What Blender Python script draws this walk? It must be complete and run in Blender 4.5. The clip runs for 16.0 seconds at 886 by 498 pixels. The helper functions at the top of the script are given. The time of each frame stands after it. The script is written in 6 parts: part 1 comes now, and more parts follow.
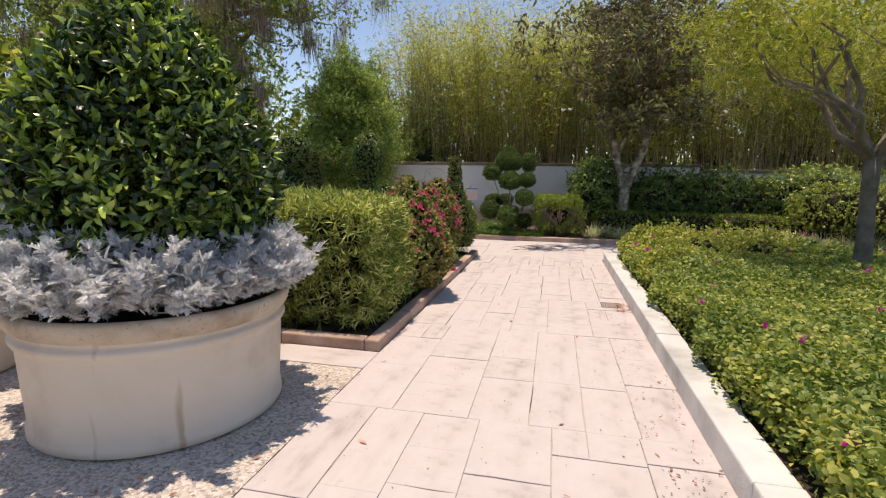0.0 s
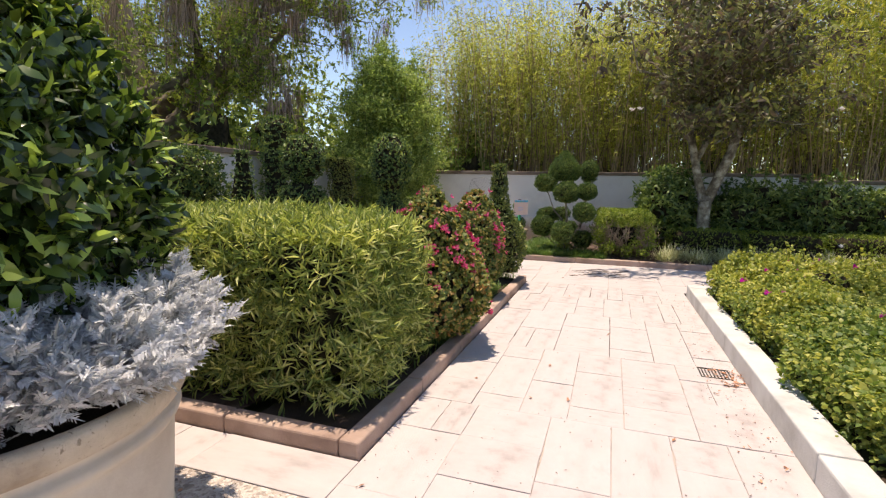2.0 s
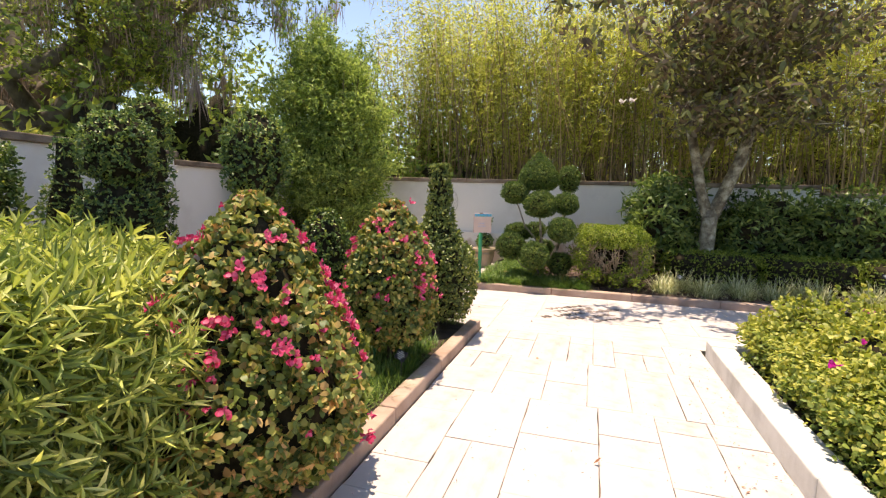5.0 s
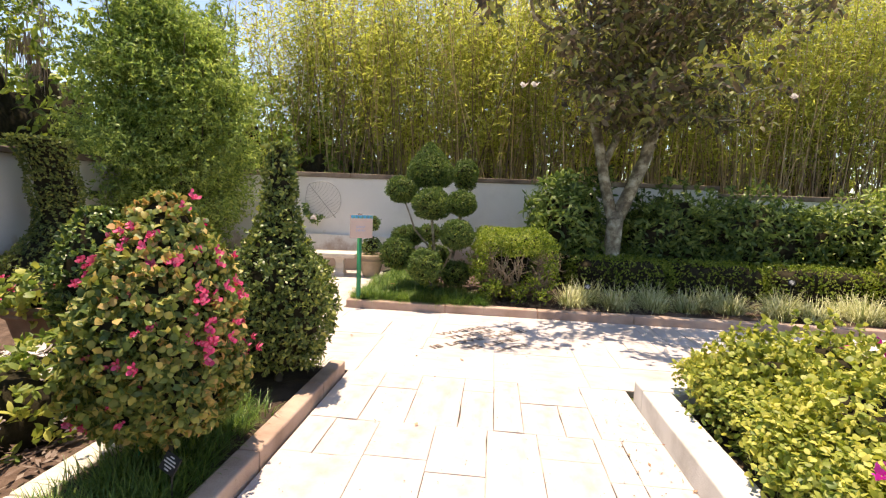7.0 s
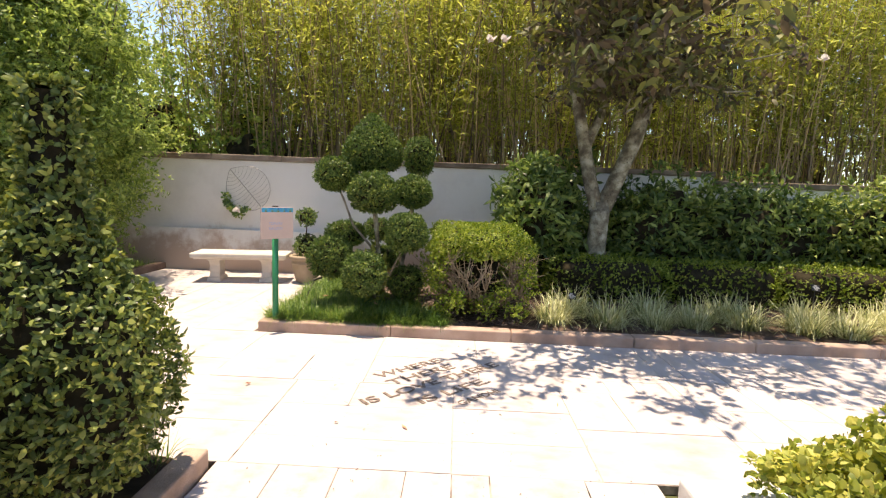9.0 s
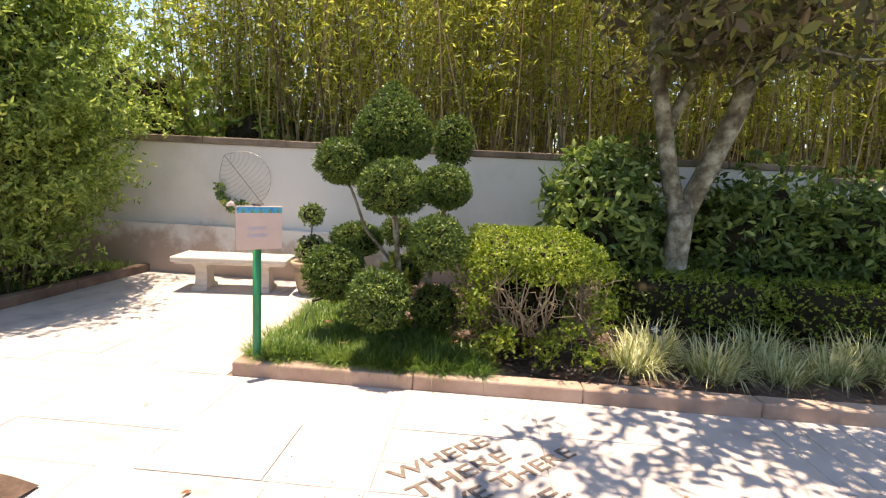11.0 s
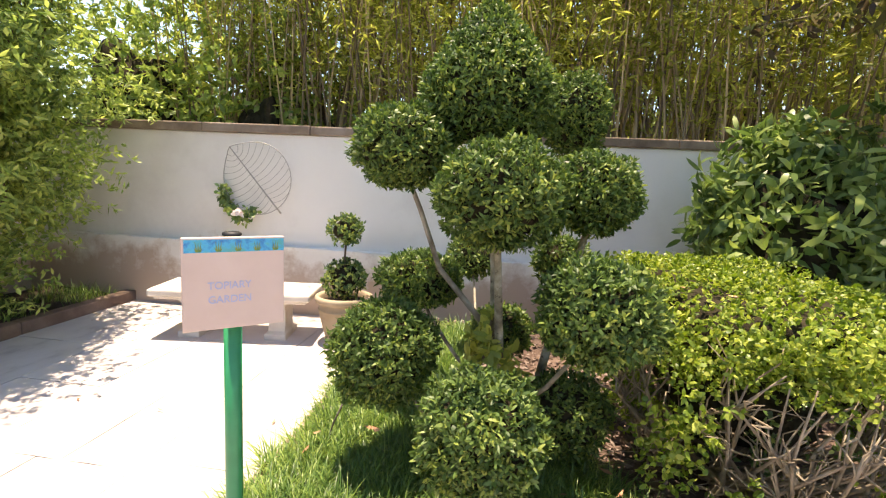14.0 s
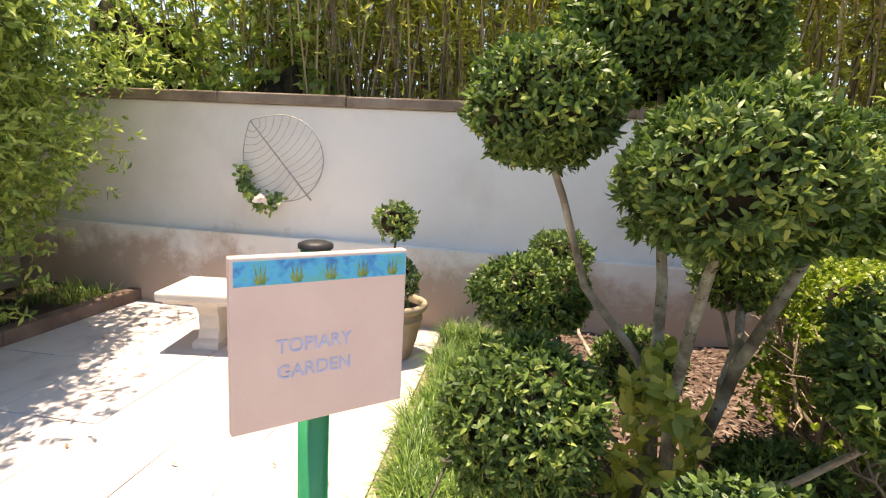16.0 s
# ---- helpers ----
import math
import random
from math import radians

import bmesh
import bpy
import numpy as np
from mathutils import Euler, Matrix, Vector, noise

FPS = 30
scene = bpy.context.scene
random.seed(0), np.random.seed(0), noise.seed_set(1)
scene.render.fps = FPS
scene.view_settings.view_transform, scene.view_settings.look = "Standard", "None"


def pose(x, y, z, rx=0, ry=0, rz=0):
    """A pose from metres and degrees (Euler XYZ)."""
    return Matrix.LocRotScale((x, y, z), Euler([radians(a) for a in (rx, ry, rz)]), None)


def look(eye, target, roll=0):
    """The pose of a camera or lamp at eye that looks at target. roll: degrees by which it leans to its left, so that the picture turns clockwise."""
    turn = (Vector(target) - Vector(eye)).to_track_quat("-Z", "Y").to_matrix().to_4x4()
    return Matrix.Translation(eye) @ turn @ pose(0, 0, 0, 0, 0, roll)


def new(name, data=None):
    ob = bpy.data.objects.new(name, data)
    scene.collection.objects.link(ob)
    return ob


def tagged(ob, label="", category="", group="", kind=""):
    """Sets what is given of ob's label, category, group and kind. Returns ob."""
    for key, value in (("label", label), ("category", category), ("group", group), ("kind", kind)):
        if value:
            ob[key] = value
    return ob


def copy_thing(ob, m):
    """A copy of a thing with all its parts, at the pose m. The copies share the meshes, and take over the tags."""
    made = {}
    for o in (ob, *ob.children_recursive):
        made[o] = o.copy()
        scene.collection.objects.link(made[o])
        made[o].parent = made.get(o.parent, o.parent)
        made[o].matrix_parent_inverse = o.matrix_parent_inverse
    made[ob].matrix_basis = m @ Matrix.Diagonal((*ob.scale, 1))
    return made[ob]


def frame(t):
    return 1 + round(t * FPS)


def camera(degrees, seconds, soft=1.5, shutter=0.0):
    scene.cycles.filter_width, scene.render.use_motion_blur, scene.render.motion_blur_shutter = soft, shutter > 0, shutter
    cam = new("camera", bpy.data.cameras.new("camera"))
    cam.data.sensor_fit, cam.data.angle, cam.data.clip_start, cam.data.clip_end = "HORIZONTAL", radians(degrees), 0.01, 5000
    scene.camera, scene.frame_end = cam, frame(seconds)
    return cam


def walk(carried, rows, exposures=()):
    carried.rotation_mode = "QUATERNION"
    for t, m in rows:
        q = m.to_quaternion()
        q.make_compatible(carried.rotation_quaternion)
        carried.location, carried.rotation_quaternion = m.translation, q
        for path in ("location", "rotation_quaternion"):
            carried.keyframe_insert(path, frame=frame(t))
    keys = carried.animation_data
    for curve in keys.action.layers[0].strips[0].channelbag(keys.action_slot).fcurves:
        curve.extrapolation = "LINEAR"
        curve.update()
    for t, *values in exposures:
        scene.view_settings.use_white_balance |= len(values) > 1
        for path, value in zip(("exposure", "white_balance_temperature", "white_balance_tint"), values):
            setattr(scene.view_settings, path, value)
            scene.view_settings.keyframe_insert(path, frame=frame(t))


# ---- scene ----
cam = camera(83.7, 16.0, 1.2)
METRES, EYE, TILT, LEAN, TURN = 11.8, 1.5, 1.25, -0.5, 12.6
ROWS = [
    (0.0, 0.0, 0.0, 0.0, 0.06, -9.52, -0.34),
    (0.5, 0.0068, 0.035, -0.0001, 2.52, -9.04, -0.24),
    (1.0, 0.006, 0.0683, -0.0001, 5.46, -8.94, -0.62),
    (1.5, 0.0158, 0.1011, -0.0009, 5.78, -8.7, -0.43),
    (2.0, 0.0151, 0.1339, -0.0014, 6.21, -8.43, -0.44),
    (2.5, 0.0177, 0.1649, 0.0004, 8.04, -7.97, -0.45),
    (3.0, 0.0255, 0.2003, -0.001, 9.27, -7.51, -0.09),
    (5.5, 0.0619, 0.3659, -0.0074, 2.11, -7.19, -1.66),
    (6.0, 0.0671, 0.3985, -0.0084, -0.83, -7.16, -2.27),
    (6.5, 0.0807, 0.43, -0.0094, -4.95, -7.0, -2.42),
    (7.0, 0.0849, 0.4625, -0.0112, -6.61, -6.91, -1.83),
    (7.5, 0.0937, 0.4922, -0.0129, -9.09, -7.06, -1.74),
    (8.0, 0.1033, 0.5257, -0.0144, -10.35, -7.24, -1.53),
    (10.5, 0.1334, 0.6882, -0.0182, -10.91, -8.76, -2.06),
    (11.0, 0.1258, 0.7189, -0.0171, -8.23, -8.91, -2.65),
    (11.5, 0.1265, 0.7521, -0.0176, -5.88, -9.28, -2.46),
    (12.0, 0.1183, 0.7852, -0.0178, -1.55, -9.58, -1.85),
    (12.5, 0.1151, 0.8156, -0.0176, 0.9, -9.79, -1.56),
    (13.0, 0.1161, 0.8484, -0.0169, 1.63, -9.75, -1.23),
    (13.5, 0.109, 0.8716, -0.0198, 0.34, -9.52, -1.62),
    (14.0, 0.1068, 0.8901, -0.0214, -4.5, -9.2, -2.38),
    (14.5, 0.1095, 0.9117, -0.0231, -7.84, -9.18, -2.65),
    (15.0, 0.0941, 0.9251, -0.0237, -9.6, -9.06, -3.34),
    (15.5, 0.0747, 0.9391, -0.0245, -8.92, -9.48, -3.66),
    (16.0, 0.0709, 0.9605, -0.0276, -4.01, -10.86, -2.71),
]
EXPOSURES = [(t, e, 7900 if t < 4 else 8700, 17) for t, e in ((0.0, 0.28), (1.5, 0.46), (3.0, 0.72), (5.5, 1.05), (8.0, 1.1), (10.5, 1.2), (12.5, 1.5), (14.0, 1.68), (15.0, 1.72), (16.0, 1.62))]
walk(cam, [(t, pose(0, 0, EYE, TILT, LEAN, TURN) @ pose(METRES * x, METRES * y, METRES * z, 90 + pitch, roll, yaw)) for t, x, y, z, yaw, pitch, roll in ROWS], EXPOSURES)

# ---------------------------------------------------------------- light
SUN_FROM = Vector((-0.11, 0.07, 1.0)).normalized()
world = bpy.data.worlds.new("garden_sky")
scene.world = world
world.use_nodes = True
wn, wl = world.node_tree.nodes, world.node_tree.links
sky = wn.new("ShaderNodeTexSky")
sky.sky_type, sky.sun_disc = "NISHITA", False
sky.sun_elevation = math.asin(SUN_FROM.z)
sky.sun_rotation = math.atan2(SUN_FROM.x, SUN_FROM.y)
sky.altitude = 1200.0
sky.air_density, sky.dust_density, sky.ozone_density = 1.0, 0.0, 3.0
wl.new(sky.outputs[0], wn["Background"].inputs[0])
wn["Background"].inputs[1].default_value = 0.15
sun = new("sun", bpy.data.lights.new("sun", "SUN"))
sun.data.energy, sun.data.angle, sun.data.color = 3.8, radians(0.55), (1.0, 0.95, 0.86)
sun.matrix_world = look(SUN_FROM * 60, (0, 0, 0))


# ---------------------------------------------------------------- materials
def mat(name):
    m = bpy.data.materials.new(name)
    m.use_nodes = True
    return m, m.node_tree.nodes, m.node_tree.links, m.node_tree.nodes["Principled BSDF"]


def ramp(nodes, stops):
    r = nodes.new("ShaderNodeValToRGB")
    while len(r.color_ramp.elements) < len(stops):
        r.color_ramp.elements.new(0.5)
    for e, (p, c) in zip(r.color_ramp.elements, stops):
        e.position, e.color = p, (*c, 1)
    return r


def noise_tex(nodes, links, scale, detail=4.0, rough=0.6, coords="Object"):
    co = nodes.new("ShaderNodeTexCoord")
    n = nodes.new("ShaderNodeTexNoise")
    n.inputs["Scale"].default_value, n.inputs["Detail"].default_value, n.inputs["Roughness"].default_value = scale, detail, rough
    links.new(co.outputs[coords], n.inputs["Vector"])
    return n


def mix_col(nodes, links, a, b, fac, mode="MIX"):
    m = nodes.new("ShaderNodeMix")
    m.data_type, m.blend_type = "RGBA", mode
    for sock, v in ((m.inputs[0], fac), (m.inputs[6], a), (m.inputs[7], b)):
        if hasattr(v, "is_linked"):
            links.new(v, sock)
        elif isinstance(v, (int, float)):
            sock.default_value = v
        else:
            sock.default_value = (*v, 1)
    return m.outputs[2]


def leaf_mat(name, stops, rough=0.45, through_light=0.34, spec=0.4, patch=1.6, gain=1.5, warm=1.22):
    """Leaves: each leaf its own tone, drifting over the plant, letting some light through."""
    m, n, l, p = mat(name)
    geo = n.new("ShaderNodeNewGeometry")
    r = ramp(n, [(q, tuple(min(0.8, k * g) for k, g in zip(c, (gain * warm, gain, gain * 1.08)))) for q, c in stops])
    drift = noise_tex(n, l, patch, 2.0)
    add = n.new("ShaderNodeMath")
    add.operation = "MULTIPLY_ADD"
    l.new(drift.outputs[0], add.inputs[0])
    add.inputs[1].default_value = 0.9
    sub = n.new("ShaderNodeMath")
    sub.operation = "MULTIPLY_ADD"
    l.new(geo.outputs["Random Per Island"], sub.inputs[0])
    sub.inputs[1].default_value, sub.inputs[2].default_value = 0.95, -0.42
    l.new(sub.outputs[0], add.inputs[2])
    l.new(add.outputs[0], r.inputs[0])
    l.new(r.outputs[0], p.inputs["Base Color"])
    p.inputs["Roughness"].default_value, p.inputs["Specular IOR Level"].default_value = rough, spec
    t = n.new("ShaderNodeBsdfTranslucent")
    bright = n.new("ShaderNodeHueSaturation")
    bright.inputs["Saturation"].default_value, bright.inputs["Value"].default_value = 1.1, 1.25
    l.new(r.outputs[0], bright.inputs["Color"])
    l.new(bright.outputs[0], t.inputs[0])
    mx = n.new("ShaderNodeMixShader")
    mx.inputs[0].default_value = through_light
    l.new(p.outputs[0], mx.inputs[1])
    l.new(t.outputs[0], mx.inputs[2])
    l.new(mx.outputs[0], n["Material Output"].inputs[0])
    return m


def solid_mat(name, stops, scale, rough=0.7, bump=0.2, bump_scale=60.0, detail=6.0, spec=0.3, speckle=None, per_object=0.0, coords="Object"):
    """Stone, plaster, bark, paint: two scales of tone, fine relief, optional speckles."""
    m, n, l, p = mat(name)
    big = noise_tex(n, l, scale, detail, coords=coords)
    r = ramp(n, stops)
    src = big.outputs[0]
    if per_object:
        info = n.new("ShaderNodeObjectInfo")
        a = n.new("ShaderNodeMath")
        a.operation = "MULTIPLY_ADD"
        l.new(info.outputs["Random"], a.inputs[0])
        a.inputs[1].default_value = per_object
        b = n.new("ShaderNodeMath")
        b.operation = "SUBTRACT"
        l.new(src, b.inputs[0])
        b.inputs[1].default_value = per_object / 2
        l.new(b.outputs[0], a.inputs[2])
        src = a.outputs[0]
    l.new(src, r.inputs[0])
    col = r.outputs[0]
    fine = noise_tex(n, l, bump_scale, 5.0, 0.7, coords)
    if speckle:
        sr = ramp(n, [(0.0, (0, 0, 0)), (speckle[1], (0, 0, 0)), (speckle[1] + 0.06, (1, 1, 1))])
        l.new(fine.outputs[0], sr.inputs[0])
        col = mix_col(n, l, col, speckle[0], sr.outputs[0])
    l.new(col, p.inputs["Base Color"])
    p.inputs["Roughness"].default_value, p.inputs["Specular IOR Level"].default_value = rough, spec
    bp = n.new("ShaderNodeBump")
    bp.inputs["Strength"].default_value, bp.inputs["Distance"].default_value = bump, 0.01
    l.new(fine.outputs[0], bp.inputs["Height"])
    l.new(bp.outputs[0], p.inputs["Normal"])
    return m


M = {}
M["slab"] = solid_mat("pink_paving_stone", [(0.25, (0.39, 0.34, 0.325)), (0.42, (0.52, 0.462, 0.448)), (0.6, (0.555, 0.50, 0.488)), (0.78, (0.46, 0.40, 0.38))], 2.2, 0.75, 0.35, 38.0, per_object=0.12, coords="Generated", speckle=((0.33, 0.27, 0.23), 0.70))
M["slab_far"] = solid_mat("pink_paving", [(0.25, (0.39, 0.34, 0.325)), (0.42, (0.52, 0.462, 0.448)), (0.6, (0.555, 0.50, 0.488)), (0.78, (0.46, 0.40, 0.38))], 1.5, 0.75, 0.3, 38.0)
M["grout"] = solid_mat("dark_joint_grit", [(0.44, (0.04, 0.032, 0.026)), (0.53, (0.14, 0.11, 0.09)), (0.62, (0.44, 0.37, 0.32))], 2.6, 0.95, 0.6, 90.0)
M["grout_pale"] = solid_mat("pale_sandy_joint_grit", [(0.32, (0.05, 0.04, 0.032)), (0.42, (0.20, 0.16, 0.135)), (0.50, (0.48, 0.41, 0.36))], 2.6, 0.95, 0.6, 90.0)
M["kerb"] = solid_mat("worn_pink_concrete", [(0.25, (0.27, 0.18, 0.14)), (0.5, (0.44, 0.31, 0.25)), (0.75, (0.55, 0.42, 0.35))], 2.6, 0.85, 0.6, 55.0, speckle=((0.20, 0.15, 0.12), 0.66))
# kerb tone made darker: the tall shrub's shade is put into the colour
M["shaded_kerb"] = solid_mat("shaded_weathered_kerb", [(0.25, (0.09, 0.06, 0.05)), (0.5, (0.19, 0.13, 0.105)), (0.75, (0.30, 0.22, 0.18))], 2.6, 0.9, 0.7, 55.0)
M["white_kerb"] = solid_mat("weathered_white_concrete", [(0.25, (0.36, 0.35, 0.335)), (0.5, (0.59, 0.585, 0.575)), (0.75, (0.70, 0.70, 0.69))], 2.0, 0.8, 0.5, 50.0, speckle=((0.30, 0.28, 0.25), 0.70))


def pebble_concrete():
    """Exposed small pebbles in pale concrete, each stone its own tone."""
    m = solid_mat("pebble_finish_concrete", [(0.3, (0.36, 0.30, 0.26)), (0.5, (0.54, 0.47, 0.42)), (0.7, (0.60, 0.53, 0.48))], 2.4, 0.9, 0.5, 60.0)
    n, l, p = m.node_tree.nodes, m.node_tree.links, m.node_tree.nodes["Principled BSDF"]
    co, vo = n.new("ShaderNodeTexCoord"), n.new("ShaderNodeTexVoronoi")
    vo.inputs["Scale"].default_value = 62.0
    l.new(co.outputs["Object"], vo.inputs["Vector"])
    tone = ramp(n, [(0.0, (0.16, 0.12, 0.10)), (0.25, (0.40, 0.33, 0.28)), (0.6, (0.60, 0.53, 0.48)), (1.0, (0.74, 0.69, 0.64))])
    sep = n.new("ShaderNodeSeparateColor")
    l.new(vo.outputs["Color"], sep.inputs[0])
    l.new(sep.outputs[0], tone.inputs[0])
    l.new(mix_col(n, l, p.inputs["Base Color"].links[0].from_socket, tone.outputs[0], 0.62), p.inputs["Base Color"])
    bp = n.new("ShaderNodeBump")
    bp.invert = True
    bp.inputs["Strength"].default_value, bp.inputs["Distance"].default_value = 0.9, 0.012
    l.new(vo.outputs["Distance"], bp.inputs["Height"])
    l.new(bp.outputs[0], p.inputs["Normal"])
    return m


M["gravel"] = pebble_concrete()
M["soil"] = solid_mat("dark_garden_soil", [(0.3, (0.030, 0.021, 0.015)), (0.7, (0.085, 0.058, 0.042))], 5.0, 0.95, 1.0, 45.0)
M["mulch"] = solid_mat("bark_mulch_bed", [(0.3, (0.05, 0.033, 0.025)), (0.55, (0.13, 0.085, 0.066)), (0.8, (0.22, 0.16, 0.13))], 9.0, 0.95, 1.0, 40.0)
M["chip"] = leaf_mat("bark_chips", [(0.0, (0.06, 0.038, 0.028)), (0.5, (0.16, 0.105, 0.08)), (1.0, (0.30, 0.24, 0.19))], 0.9, 0.0, 0.2, gain=0.85, warm=1.0)
M["dry"] = leaf_mat("dry_fallen_leaves", [(0.0, (0.20, 0.11, 0.06)), (0.5, (0.36, 0.22, 0.12)), (1.0, (0.55, 0.36, 0.22))], 0.7, 0.1, 0.3, gain=1.0)
M["ground"] = solid_mat("rough_earth_and_lawn", [(0.3, (0.04, 0.05, 0.02)), (0.7, (0.10, 0.11, 0.045))], 0.6, 0.95, 0.8, 12.0)


def plaster():
    m, n, l, p = mat("aged_white_plaster")
    big = noise_tex(n, l, 0.9, 6.0, 0.65)
    r = ramp(n, [(0.3, (0.68, 0.655, 0.63)), (0.5, (0.78, 0.76, 0.735)), (0.75, (0.81, 0.79, 0.77))])
    l.new(big.outputs[0], r.inputs[0])
    # rusty rising damp on the plinth, in streaks of uneven height
    co = n.new("ShaderNodeTexCoord")
    sep = n.new("ShaderNodeSeparateXYZ")
    l.new(co.outputs["Object"], sep.inputs[0])
    streak = noise_tex(n, l, 2.3, 5.0, 0.7)
    a = n.new("ShaderNodeMath")
    a.operation = "MULTIPLY_ADD"
    l.new(streak.outputs[0], a.inputs[0])
    a.inputs[1].default_value = 1.35
    a.inputs[2].default_value = -0.02
    b = n.new("ShaderNodeMath")
    b.operation = "SUBTRACT"
    l.new(a.outputs[0], b.inputs[0])
    l.new(sep.outputs[2], b.inputs[1])
    damp = ramp(n, [(0.0, (0, 0, 0)), (0.28, (1, 1, 1))])
    l.new(b.outputs[0], damp.inputs[0])
    half = n.new("ShaderNodeMath")
    half.operation = "MULTIPLY"
    l.new(damp.outputs[0], half.inputs[0])
    half.inputs[1].default_value = 0.9
    col = mix_col(n, l, r.outputs[0], (0.46, 0.35, 0.28), half.outputs[0])
    l.new(col, p.inputs["Base Color"])
    p.inputs["Roughness"].default_value = 0.85
    fine = noise_tex(n, l, 35.0, 6.0, 0.7)
    bp = n.new("ShaderNodeBump")
    bp.inputs["Strength"].default_value, bp.inputs["Distance"].default_value = 0.25, 0.008
    l.new(fine.outputs[0], bp.inputs["Height"])
    l.new(bp.outputs[0], p.inputs["Normal"])
    return m


M["plaster"] = plaster()
M["coping"] = solid_mat("lichen_stained_coping", [(0.3, (0.10, 0.075, 0.055)), (0.5, (0.23, 0.17, 0.13)), (0.75, (0.36, 0.29, 0.235))], 3.0, 0.9, 0.7, 40.0)
M["planter"] = solid_mat("stained_cream_planter_stone", [(0.28, (0.56, 0.46, 0.36)), (0.5, (0.71, 0.62, 0.51)), (0.75, (0.75, 0.67, 0.57))], 1.7, 0.7, 0.25, 45.0)
# rust and damp streaks down the planter
_m = M["planter"]
_n, _l, _p = _m.node_tree.nodes, _m.node_tree.links, _m.node_tree.nodes["Principled BSDF"]
_co, _map = _n.new("ShaderNodeTexCoord"), _n.new("ShaderNodeMapping")
_map.inputs["Scale"].default_value = (3.2, 3.2, 0.35)
_l.new(_co.outputs["Object"], _map.inputs["Vector"])
_st = _n.new("ShaderNodeTexNoise")
_st.inputs["Scale"].default_value, _st.inputs["Detail"].default_value = 2.2, 5.0
_l.new(_map.outputs[0], _st.inputs["Vector"])
_r = ramp(_n, [(0.0, (0, 0, 0)), (0.60, (0, 0, 0)), (0.68, (0.55, 0.55, 0.55)), (0.80, (0.8, 0.8, 0.8))])
_l.new(_st.outputs[0], _r.inputs[0])
_l.new(mix_col(_n, _l, _p.inputs["Base Color"].links[0].from_socket, (0.36, 0.22, 0.10), _r.outputs[0]), _p.inputs["Base Color"])
M["planter_rim"] = solid_mat("dirt_crusted_planter_rim", [(0.3, (0.34, 0.26, 0.19)), (0.48, (0.54, 0.45, 0.35)), (0.7, (0.70, 0.61, 0.50))], 3.6, 0.8, 0.6, 40.0, speckle=((0.30, 0.24, 0.18), 0.60))
M["terracotta"] = solid_mat("weathered_tan_clay", [(0.3, (0.30, 0.235, 0.16)), (0.7, (0.46, 0.37, 0.27))], 4.0, 0.8, 0.4, 60.0)
M["red_clay"] = solid_mat("weathered_brown_clay", [(0.3, (0.20, 0.13, 0.09)), (0.7, (0.34, 0.24, 0.175))], 4.0, 0.8, 0.4, 60.0)
M["bench"] = solid_mat("cast_bench_stone", [(0.3, (0.50, 0.455, 0.40)), (0.7, (0.70, 0.65, 0.59))], 3.0, 0.8, 0.4, 60.0)
M["bark"] = solid_mat("grey_lichen_bark", [(0.3, (0.12, 0.095, 0.07)), (0.5, (0.27, 0.23, 0.18)), (0.7, (0.46, 0.42, 0.34))], 9.0, 0.9, 1.0, 45.0)
M["lichen_bark"] = solid_mat("lichen_patched_bark", [(0.3, (0.09, 0.075, 0.055)), (0.45, (0.20, 0.17, 0.125)), (0.55, (0.36, 0.33, 0.25)), (0.66, (0.55, 0.52, 0.43))], 7.0, 0.95, 1.0, 38.0, detail=8.0, speckle=((0.07, 0.055, 0.04), 0.60))
M["oak_bark"] = solid_mat("rough_oak_bark", [(0.3, (0.10, 0.08, 0.062)), (0.7, (0.28, 0.24, 0.195))], 5.0, 0.95, 1.0, 30.0)
M["twig"] = solid_mat("pale_bare_twigs", [(0.3, (0.17, 0.13, 0.09)), (0.7, (0.38, 0.31, 0.23))], 14.0, 0.85, 0.6, 90.0)
# near-black filling of the leaf crowns: the shade between leaves, put into the colour
M["inner"] = solid_mat("crown_core_shade", [(0.3, (0.016, 0.014, 0.009)), (0.7, (0.05, 0.042, 0.026))], 14.0, 0.95, 0.9, 60.0, spec=0.1)
M["stem"] = solid_mat("brown_stems", [(0.3, (0.07, 0.05, 0.035)), (0.7, (0.17, 0.125, 0.085))], 12.0, 0.9, 0.8, 80.0)
M["sign"] = solid_mat("faded_pink_paint", [(0.3, (0.58, 0.43, 0.38)), (0.7, (0.68, 0.53, 0.48))], 3.0, 0.6, 0.1, 90.0)
M["sign_blue"] = solid_mat("blue_painted_band", [(0.35, (0.03, 0.20, 0.50)), (0.5, (0.05, 0.42, 0.68)), (0.65, (0.08, 0.40, 0.42))], 30.0, 0.6, 0.1, 120.0)
M["sign_green"] = solid_mat("green_painted_motif", [(0.35, (0.05, 0.20, 0.10)), (0.65, (0.30, 0.34, 0.06))], 60.0, 0.6, 0.1, 120.0)
M["sign_text"] = solid_mat("pale_blue_lettering", [(0.3, (0.34, 0.40, 0.62)), (0.7, (0.42, 0.46, 0.66))], 20.0, 0.6, 0.1, 120.0)
M["post"] = solid_mat("green_painted_post", [(0.3, (0.006, 0.20, 0.085)), (0.7, (0.015, 0.27, 0.12))], 6.0, 0.4, 0.1, 90.0, spec=0.5)
M["carve"] = solid_mat("dark_carved_lettering", [(0.3, (0.10, 0.076, 0.066)), (0.7, (0.30, 0.24, 0.21))], 25.0, 0.95, 0.5, 90.0)
